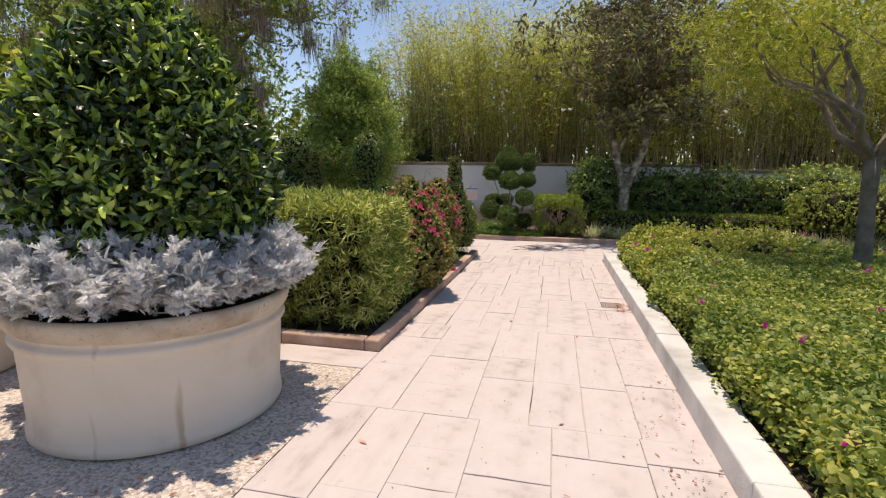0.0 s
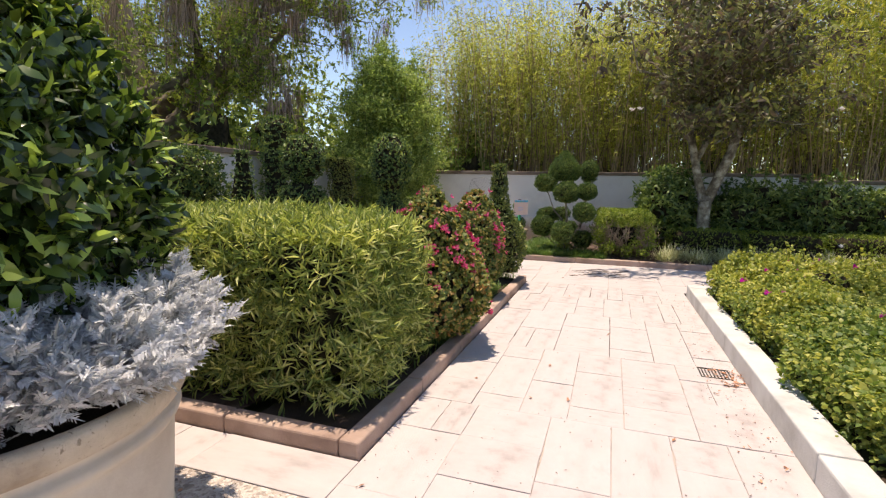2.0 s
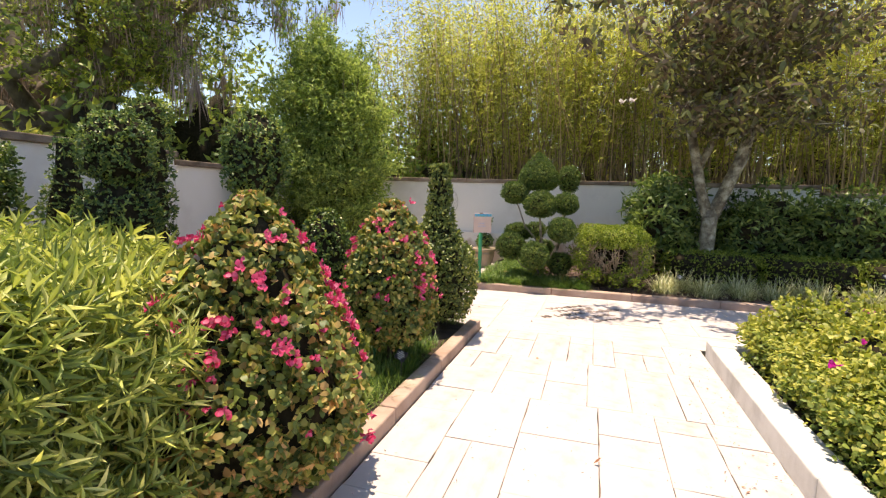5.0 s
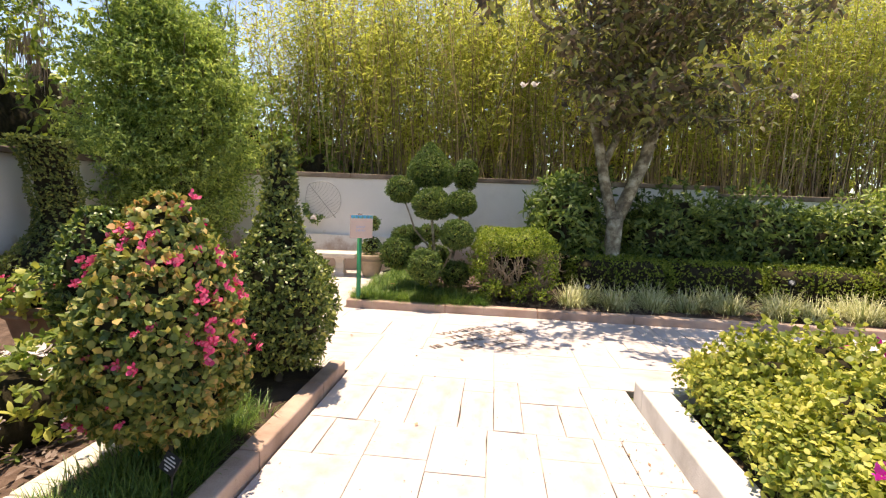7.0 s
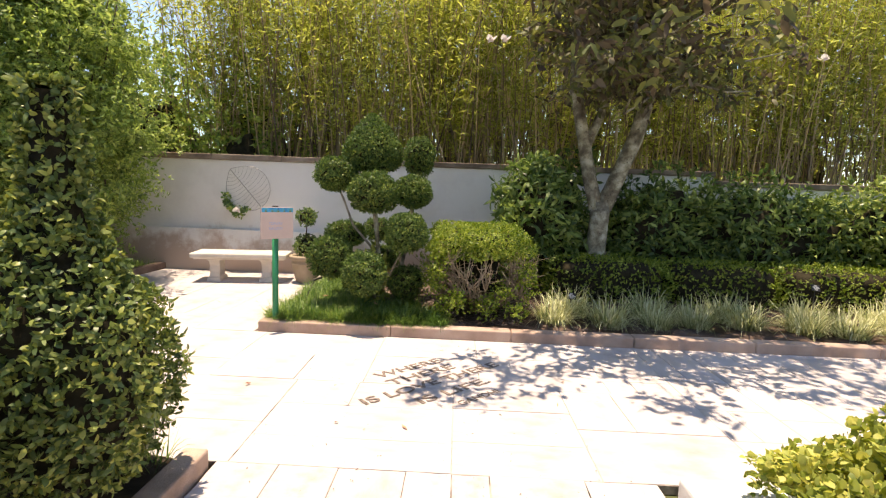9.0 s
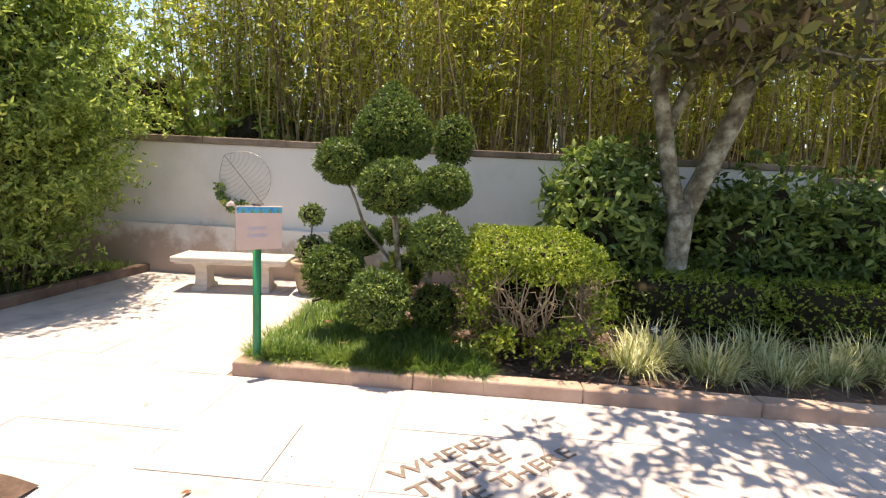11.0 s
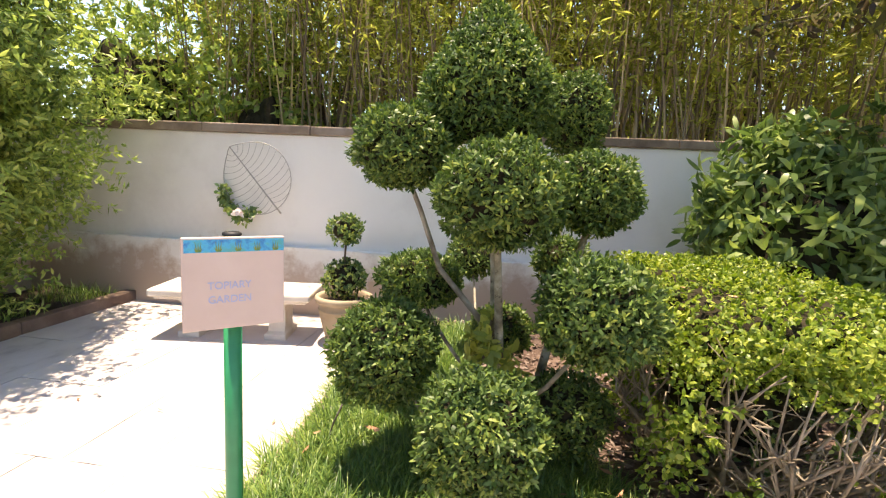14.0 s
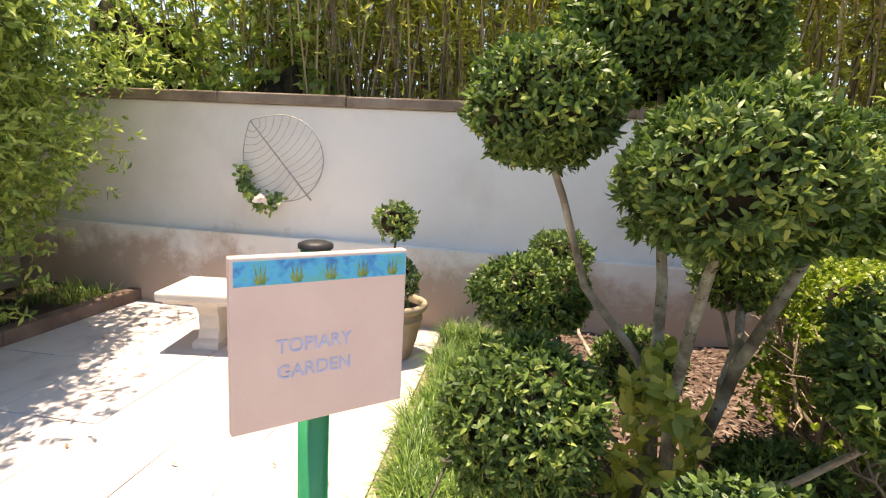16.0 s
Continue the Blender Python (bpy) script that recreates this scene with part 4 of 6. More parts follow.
pot = thing("clay_flower_pot", "weathered brown clay pot with a ribbed rim among the beds", "flower pot", (-4.0, 9.35, 0.04))
part("body", np_mesh("clay_pot_body", [(*lathe([(0.0, 0.16), (0.2, 0.23), (0.36, 0.27)], 40), 0)], [M["red_clay"]], True), pot)
part("rim", np_mesh("clay_pot_rim", [(*lathe([(0.36, 0.27), (0.37, 0.30), (0.40, 0.31), (0.41, 0.295), (0.43, 0.31), (0.46, 0.32), (0.47, 0.30), (0.45, 0.27), (0.38, 0.24)], 40), 0)], [M["red_clay"]], True), pot)
part("soil", np_mesh("clay_pot_soil", [(*lathe([(0.40, 0.27), (0.42, 0.001)], 30), 0)], [M["soil"]]), pot)
ger = thing("geranium", "green potted geranium with a few red blooms", "plant", (-4.0, 9.35, 0.46))
part("foliage", np_mesh("geranium_foliage", crown_blob((0.36, 0.36, 0.2), 700, 0.07, 0.06, 2, 0.1, 3, 0.5, True, core=0.5, at=(0, 0, 0.1)), [M["cover"]]), ger)
for i in range(9):
    a = rng.uniform(0, 6.28)
    part("flower", red_flower[i % 3], ger, at=(0.3 * math.cos(a), 0.3 * math.sin(a), float(rng.uniform(0.05, 0.25))), size=1.3)


def flower_mound(name, at, radii, material, flower, label, count, flowers):
    t = thing(name, label, "plant", at)
    part("foliage", np_mesh(name + "_foliage", crown_blob(radii, count, 0.06, 0.03, 2.5, 0.1, 3, 0.4, True, core=0.75, low=-0.3, at=(0, 0, radii[2] * 0.3)), [material]), t)
    for i in range(flowers):
        u = unit(rng.normal(0, 1, (1, 3)) * np.array([1, 1, 0.5]) + np.array([0, 0, 0.5]))
        p, _ = blob(u, radii, 2.5, 0.0)
        part("flower", flower, t, at=tuple(p[0] * 1.05 + np.array([0, 0, radii[2] * 0.3])), size=float(rng.uniform(0.7, 1.2)))
    return t


white_bloom = np_mesh("white_bloom", [(*petals(16, 0.04, 0.022), 0)], [M["white_petal"]])
flower_mound("white_vinca", (-2.95, 8.2, 0.04), (0.42, 0.55, 0.36), M["cover"], white_bloom, "green mound with clusters of white flowers", 2600, 26)


# ---------------------------------------------------------------- right-hand bed
cover = thing("groundcover", "dense lime and green groundcover spilling over the white kerb", "groundcover", (0, 0, 0), kind="stuff")


def cover_height(x, y):
    edge = np.clip((x - 1.05) / 0.35, 0, 1) ** 0.5 * np.clip((9.3 - y) / 0.4, 0, 1) ** 0.5
    return (0.42 + 0.07 * np.sin(1.9 * x + 0.8 * y) * np.sin(1.3 * y - 0.7 * x) + 0.035 * np.sin(7.3 * x - 4.1 * y) * np.sin(6.1 * y + 2.2 * x) + 0.02 * np.sin(15 * x + 4 * y) * np.sin(13 * y - 5 * x)) * (0.45 + 0.55 * edge)


def cover_leaves(n, x0, x1, y0, y1, size):
    x = x0 + (x1 - x0) * rng.uniform(0, 1, n) ** 1.3
    y = rng.uniform(y0, y1, n)
    x += np.where(x < 1.3, 0.07 * np.sin(3.1 * y) + 0.05 * np.sin(7.7 * y), 0)
    z = cover_height(x, y) + 0.09 - 0.16 * rng.uniform(0, 1, n) ** 2
    p = np.stack([x, y, z], 1)
    d = rng.normal(0, 1, (n, 3)) * np.array([1, 1, 0.45]) + np.array([-0.25 * (x.mean() < 3), 0, 0.35])
    return leaves(p, d, np.array([0, 0, 1.0]) + rng.normal(0, 0.9, (n, 3)), size, size * 0.7, 0.2, 0.15, True)


gx, gy = np.meshgrid(np.linspace(1.24, 7.5, 60), np.linspace(-2.0, 9.05, 110))
gz = cover_height(gx, gy) - 0.07
gv = np.stack([gx, gy, gz], -1).reshape(-1, 3)
gf = []
for i in range(109):
    for j in range(59):
        a = i * 60 + j
        gf += [[a, a + 1, a + 61], [a, a + 61, a + 60]]
yy = rng.uniform(-1.9, 9.0, 13000)
side = np.stack([1.25 + 0.04 * np.sin(yy * 3.3) + rng.normal(0, 0.05, 13000), yy, rng.uniform(0.12, 0.47, 13000)], 1)
sv = leaves(side, rng.normal(0, 1, side.shape) * np.array([0.6, 1, 0.6]) + np.array([-0.8, 0, 0.1]), np.array([-0.6, 0, 0.8]) + rng.normal(0, 1.0, side.shape), 0.037, 0.029, 0.2, 0.15, True)
xx = rng.uniform(1.3, 5.5, 7000)
side2 = np.stack([xx, 9.12 + rng.normal(0, 0.06, 7000), rng.uniform(0.12, 0.47, 7000)], 1)
sv2 = leaves(side2, rng.normal(0, 1, side2.shape) * np.array([1, 0.6, 0.6]) + np.array([0, 0.8, 0.1]), np.array([0, 1.0, 0.5]) + rng.normal(0, 0.5, side2.shape), 0.037, 0.029, 0.2, 0.15, True)
sheet = part("leaves", np_mesh("cover_leaves", [(*cover_leaves(82000, 1.15, 3.8, -1.6, 9.25, 0.039), 0), (*cover_leaves(12000, 3.5, 7.5, -1.6, 9.25, 0.07), 0), (*sv, 0), (*sv2, 0), (gv, gf, 0)], [M["cover"]]), cover)
tagged(sheet, kind="stuff")
# the far end of the bed grows lime-yellow in loose mounds
for x, y, r, h in ((1.5, 8.75, 0.34, 0.30), (2.05, 8.85, 0.42, 0.34), (1.6, 8.05, 0.38, 0.31), (2.75, 8.8, 0.42, 0.33), (3.4, 8.9, 0.42, 0.32), (1.55, 7.3, 0.34, 0.28), (2.3, 8.15, 0.45, 0.30), (1.5, 6.6, 0.32, 0.26), (3.1, 8.1, 0.45, 0.28)):
    tagged(part("lime_mound", np_mesh("lime_mound", crown_blob((r, r, h), 4200, 0.038, 0.031, 2.2, 0.22, 4, 0.5, True, 0.6, 0.35, 0.8, 0.6, at=(x, y, 0.41), low=-0.6), [M["lime"]]), cover), "lime-yellow leafy mound", kind="stuff")
n = 20000
p = np.stack([rng.uniform(1.15, 3.4, n), 9.3 - 2.4 * rng.uniform(0, 1, n) ** 1.3, np.zeros(n)], 1)
p[:, 2] = cover_height(p[:, 0], p[:, 1]) + 0.13 - 0.15 * rng.uniform(0, 1, n) ** 2
tagged(part("lime_leaves", np_mesh("lime_leaves", [(*leaves(p, rng.normal(0, 1, p.shape) * np.array([1, 1, 0.5]) + np.array([0, 0, 0.4]), np.array([0, 0, 1.0]) + rng.normal(0, 0.5, p.shape), 0.033, 0.026, 0.2, 0.15, True), 0)], [M["lime"]]), cover), "lime-yellow young leaves", kind="stuff")
bloom = np_mesh("magenta_bloom", [(*petals(7, 0.027, 0.01), 0)], [M["magenta"]])
for i in range(56):
    x, y = 1.15 + 3.0 * rng.uniform() ** 1.2, rng.uniform(0.3, 9.1)
    if i % 9 == 0:
        x, y = rng.uniform(1.7, 3.4), rng.uniform(8.6, 9.15)
    part("bloom", bloom, cover, at=(x, y, float(cover_height(x, y)) + (0.12 if y < 6.5 else 0.25)), turn=(rng.uniform(-0.5, 0.5), rng.uniform(-0.5, 0.5), 0), size=float(rng.uniform(0.7, 1.3)))


def limb_tree(name, label, at, limbs, bark, crowns, leaf, category="tree"):
    """A tree from limbs (points, radii) and crown chunks."""
    t = thing(name, label, category, at)
    part("trunk", np_mesh(name + "_trunk", [(*tube(limbs[0][0], limbs[0][1], 10), 0)], [bark], True), t)
    for pts, rad in limbs[1:]:
        part("limb", np_mesh(name + "_limb", [(*tube(pts, rad, 7), 0)], [bark], True), t)
    part("crown", np_mesh(name + "_crown", crowns, [leaf]), t)
    return t


limbs = [([(0, 0, -0.05), (0.0, 0, 0.6), (-0.02, 0.02, 1.25), (-0.03, 0, 1.75)], [0.13, 0.10, 0.09, 0.10])]
tips = []
for ang, reach, rise in ((200, 1.5, 1.7), (150, 1.7, 1.9), (95, 1.2, 2.4), (40, 1.5, 2.0), (330, 1.4, 1.9), (265, 1.5, 2.1), (180, 0.9, 2.8), (225, 2.1, 1.3)):
    a = radians(ang)
    e = np.array([reach * math.cos(a), reach * math.sin(a), 1.72 + rise])
    pts = wander((-0.03, 0, 1.70), e, 6, 0.05)
    limbs.append((pts, [0.06, 0.05, 0.038, 0.028, 0.018, 0.008]))
    for _ in range(3):
        s = pts[rng.integers(2, 5)]
        w = wander(s, s + np.array([rng.uniform(-0.9, 0.9), rng.uniform(-0.9, 0.9), rng.uniform(0.1, 0.9)]), 4, 0.06)
        limbs.append((w, [0.016, 0.012, 0.008, 0.004]))
        tips.append(w[-1])
    tips.append(pts[-1])
ch = []
for tp in tips:
    ch += crown_blob((0.62, 0.62, 0.34), 620, 0.085, 0.018, 2, 0.15, 3, 0.9, False, 0.6, -0.05, 0.8, 0, at=tp)
limb_tree("feathery_tree", "slender tree with fine light green foliage and pale forked limbs", (3.95, 7.4, 0.1), limbs, M["oak_bark"], ch, M["feather"])

# grasses and light shrubs beyond the groundcover
spots = [(rng.uniform(3.6, 7.0), rng.uniform(7.5, 9.0), 0.3) for _ in range(70)]
grass_patch("tall_grass", "soft green grass clumps behind the groundcover", spots, 40, 0.42, 0.008, 0.5, M["mondo"], 0.12)
trunked("light_shrub", "pale green rounded shrub beyond the court", (6.6, 13.1, 0.06), crown_blob((1.15, 0.8, 0.55), 8000, 0.06, 0.035, 2.6, 0.07, 3, 0.3, True, at=(0, 0, 0.85)), M["cover"], 0.7, "shrub")


# ---------------------------------------------------------------- topiary bed beside the bench
def cloud_tree():
    t = thing("cloud_pruned_shrub", "cloud-pruned shrub of clipped leaf balls on bare pale branches", "topiary", (-1.1, 13.0, 0.06))
    stems = [
        [(-0.02, 0, -0.04), (0.01, 0.02, 0.3), (-0.01, 0.04, 0.62), (-0.03, 0.02, 1.0), (-0.08, 0.05, 1.4), (-0.115, 0.065, 1.8)],
        [(0.02, 0.02, -0.04), (0.05, -0.02, 0.3), (0.02, -0.08, 0.65), (0.0, -0.22, 0.95), (-0.01, -0.33, 1.15), (-0.01, -0.38, 1.35)],
        [(0.14, 0.2, -0.04), (0.24, 0.18, 0.35), (0.30, 0.12, 0.7), (0.36, 0.02, 1.0), (0.40, -0.08, 1.25), (0.41, -0.11, 1.4)],
    ]
    for pts in stems:
        part("trunk", np_mesh("cloud_trunk", [(*tube(pts, [0.032, 0.025, 0.022, 0.019, 0.015, 0.009], 9), 0)], [M["lichen_bark"]], True), t)
    balls = [
        # centre, radii, leaves, stem and height where its branch leaves; none: on the stem itself
        ((-0.49, -0.116, 1.578), (0.215, 0.215, 0.175), 3400, 0, 0.6),
        ((-0.01, -0.38, 1.383), (0.25, 0.25, 0.20), 4600, None, 0),
        ((0.41, -0.11, 1.40), (0.185, 0.185, 0.16), 3000, None, 0),
        ((0.39, 0.75, 1.86), (0.18, 0.18, 0.24), 2400, 2, 0.7),
        ((-0.49, -0.37, 0.65), (0.215, 0.215, 0.215), 3800, 0, 0.1),
        ((-0.02, -0.80, 0.54), (0.20, 0.20, 0.20), 4000, 0, 0.12),
        ((-0.463, 0.317, 0.856), (0.22, 0.21, 0.135), 2600, 0, 0.25),
        ((0.39, -0.61, 0.965), (0.205, 0.20, 0.175), 3400, 1, 0.3),
        ((-0.25, 1.45, 0.83), (0.18, 0.18, 0.15), 1500, 0, 0.3),
        ((0.02, 0.40, 0.56), (0.17, 0.17, 0.13), 1300, 0, 0.2),
        ((0.36, -0.17, 0.36), (0.19, 0.19, 0.17), 1900, 1, 0.08),
        ((0.34, 0.35, 1.0), (0.14, 0.14, 0.12), 1100, 2, 0.5),
    ]
    for c, r, n, stem, z0 in balls:
        c = np.array(c)
        if stem is not None:
            sp = np.array(stems[stem])
            start = np.array([np.interp(z0, sp[:, 2], sp[:, k]) for k in range(3)])
            end = c - np.array([0, 0, r[2] * 0.5])
            knee = start + (end - start) * np.array([0.6, 0.6, 0.45])
            pts = np.array([start, start * 0.6 + knee * 0.4 + rng.normal(0, 0.014, 3), knee + rng.normal(0, 0.018, 3), knee * 0.4 + end * 0.6 + rng.normal(0, 0.014, 3), end, c])
            big = 0.018 if c[2] > 1.2 else 0.013
            part("branch", np_mesh("cloud_branch", [(*tube(pts, [big, big * 0.9, big * 0.8, big * 0.7, big * 0.6, big * 0.3], 7), 0)], [M["bark"]], True), t)
        part("foliage_ball", np_mesh("foliage_ball", crown_blob(r, int(n * 2.5), 0.030, 0.0108, 2.3, 0.09, 5, 0.2, True, 1.0, 0.3, 0.6, 0.84), [M["ball_leaf"]]), t, at=tuple(c))
    # the largest tuft rises to a point
    crest = [(-0.26, 0.16), (-0.22, 0.29), (-0.1, 0.345), (0.03, 0.32), (0.17, 0.22), (0.29, 0.11), (0.37, 0.03)]
    part("foliage_ball", np_mesh("foliage_crest", crown_turned(crest, 19000, 0.030, 0.0108, 0.11, 0.2, True, 1.0, 0.3, 0.6, 0.84), [M["ball_leaf"]]), t, "clipped tuft rising to a rounded point", at=(-0.115, 0.065, 1.90))
    return t


cloud_tree()

# young climber on the trunk
fern = thing("young_fern", "fresh light green shoots climbing the shrub trunk", "plant", (-1.12, 12.9, 0.06))
part("foliage", np_mesh("fern", crown_blob((0.12, 0.12, 0.34), 420, 0.07, 0.035, 2, 0.1, 3, 0.5, True, core=0, at=(0, 0, 0.4)), [M["lime"]]), fern)


def cut_bush():
    t = thing("clipped_bush", "flat-topped bright green bush with bare twigs on its shaded sides", "shrub", (0.10, 13.22, 0.06))
    top = crown_blob((0.55, 0.96, 0.17), 42000, 0.024, 0.0145, 5.0, 0.10, 5, 0.6, True, 0.5, 0.6, 0.6, 0.7, at=(0, 0, 0.85))
    part("crown", np_mesh("bush_top", top, [M["bush"]]), t)
    # sides take the darker box green, so their shade is in the colour
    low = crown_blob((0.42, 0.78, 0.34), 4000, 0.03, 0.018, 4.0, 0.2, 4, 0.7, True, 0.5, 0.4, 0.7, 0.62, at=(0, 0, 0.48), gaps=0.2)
    part("lower_crown", np_mesh("bush_low", low, [M["box_leaf"]]), t, "thin leaves in a darker green, for the shade on the sides")
    for x, y, z, q in ((-0.5, -0.8, 0.42, 0.13), (-0.25, -0.98, 0.30, 0.13), (0.38, -0.97, 0.22, 0.12), (-0.40, -0.92, 0.18, 0.12), (-0.48, -0.90, 0.62, 0.12), (0.05, -0.93, 0.22, 0.15), (0.24, -0.95, 0.40, 0.11), (0.5, -0.8, 0.55, 0.13), (0.52, -0.4, 0.35, 0.15), (-0.52, -0.2, 0.4, 0.16), (-0.54, 0.3, 0.5, 0.2), (0.5, 0.3, 0.5, 0.2)):
        tagged(part("spray", np_mesh("bush_spray", crown_blob((q, q * 0.7, q), int(22000 * q * q), 0.03, 0.018, 2, 0.3, 4, 0.8, True, 0.5, 0.3, 0.7, 0), [M["bush"]]), t, "fresh leafy spray low on the bush", at=(x, y, z)), kind="stuff")
    for i in range(90):
        a = rng.uniform(0, 2 * np.pi)
        e = np.array([0.56 * math.cos(a), 0.97 * math.sin(a), rng.uniform(0.6, 0.82)]) * rng.uniform(0.97, 1.07)
        s = np.array([0.12 * math.cos(a), 0.2 * math.sin(a), -0.02])
        knee = s + (e - s) * np.array([0.85, 0.85, 0.45])
        pts = np.array([s, s * 0.5 + knee * 0.5 + rng.normal(0, 0.06, 3), knee + rng.normal(0, 0.06, 3), knee * 0.5 + e * 0.5 + rng.normal(0, 0.06, 3), e])
        ch = [(*tube(pts, [0.013, 0.0115, 0.009, 0.0065, 0.003], 6), 0)]
        for _ in range(8):
            b = pts[rng.integers(1, 4)]
            ch.append((*tube(wander(b, b + (e - s) * 0.12 + rng.normal(0, 0.10, 3), 4, 0.1), [0.005, 0.004, 0.003, 0.0015], 5), 0))
        part("twig", np_mesh("twig", ch, [M["twig"]]), t)
    return t


cut_bush()

n = 430
spots = []
while len(spots) < n:
    x, y = rng.uniform(-2.1, -0.1), 12.14 + 3.0 * rng.uniform() ** 1.4
    if (y < 13.0 and x < -0.3 - 0.5 * max(0, y - 12.3)) or (x < -1.35 and y < 15.1):
        spots.append((x, y, 0.09))
grass_patch("mondo_lawn", "lush dark green mondo grass spilling over the kerb", spots, 95, 0.25, 0.007, 0.62, M["mondo"], 0.06, lean=1.4)

first = None
for i in range(15):
    x = 0.95 + i * 0.54 + random.uniform(-0.06, 0.06)
    y = 12.55 + random.uniform(-0.08, 0.14)
    if first is None:
        first = grass_patch("liriope_clump", "arching clump of pale striped grass beside the kerb", [(0, 0, 0)], 340, 0.56, 0.012, 0.62, M["liriope"], 0.16, kind="thing", group="striped grass clumps", lean=0.95)
        first.location = (x, y, 0.07)
    else:
        s = random.uniform(0.85, 1.15)
        copy_thing(first, pose(x, y, 0.07, 0, 0, random.uniform(0, 360)) @ Matrix.Diagonal((s, s, s, 1)))
for i in range(6):
    copy_thing(first, pose(1.2 + i * 0.9, 12.95 + random.uniform(-0.06, 0.06), 0.07, 0, 0, random.uniform(0, 360)))
del first["kind"]

low_hedge = thing("low_hedge", "long low dark hedge with a level clipped top", "hedge", (5.6, 13.95, 0.06))
section = np_mesh("hedge_plant", crown_blob((0.80, 0.5, 0.29), 10000, 0.031, 0.017, 6.0, 0.04, 5.0, 0.3, True, 0.6, 0.5, 0.6, 0.84), [M["bush"]])
for i in range(6):
    part("hedge_plant", section, low_hedge, at=(-3.75 + i * 1.5, random.uniform(-0.02, 0.02), 0.31 + random.uniform(-0.012, 0.012)), turn=(0, 0, math.pi * (i % 2)))


def broad_bush(at, radii, count, label, size=0.17, material="broad", low=-0.75):
    t = thing("broadleaf_shrub", label, "shrub", at, group="shrubs along the wall")
    st = []
    for i in range(9):
        a = rng.uniform(0, 2 * np.pi)
        e = np.array([radii[0] * 0.6 * math.cos(a), radii[1] * 0.6 * math.sin(a), radii[2] * rng.uniform(1.0, 1.6)])
        st.append((*tube(wander((0.1 * math.cos(a), 0.1 * math.sin(a), -0.03), e, 5, 0.06), [0.022, 0.019, 0.016, 0.012, 0.006], 6), 0))
    for c in st:
        part("stem", np_mesh("shrub_stem", [c], [M["stem"]]), t)
    part("crown", np_mesh("shrub_crown", crown_blob(radii, int(count * 1.7), size * 0.8, size * 0.26, 2.3, 0.2, 3.2, 0.45, True, 0.7, -0.05, 0.6, 0.68, 0.25, 0.3, (0, 0, radii[2] * 1.02), low), [M[material]]), t)
    return t


broad_bush((1.08, 14.70, 0.06), (0.66, 0.60, 1.0), 3300, "glossy broad-leaved shrub before the white wall", 0.17)
broad_bush((3.02, 14.92, 0.06), (1.0, 0.48, 0.84), 3800, "dark broad-leaved shrub in the magnolia's shade", 0.15)
broad_bush((4.6, 14.9, 0.06), (1.3, 0.6, 0.82), 4200, "broad-leaved shrub along the garden wall", 0.15)
broad_bush((6.8, 14.85, 0.06), (1.5, 0.65, 0.86), 4400, "broad-leaved shrub along the garden wall, leaf colour lightened as if sunlit", 0.15, "broad_sunlit")
broad_bush((9.2, 14.8, 0.06), (1.5, 0.65, 0.98), 3000, "broad-leaved shrub at the end of the wall bed, in the sunlit leaf colour", 0.15, "broad_sunlit")


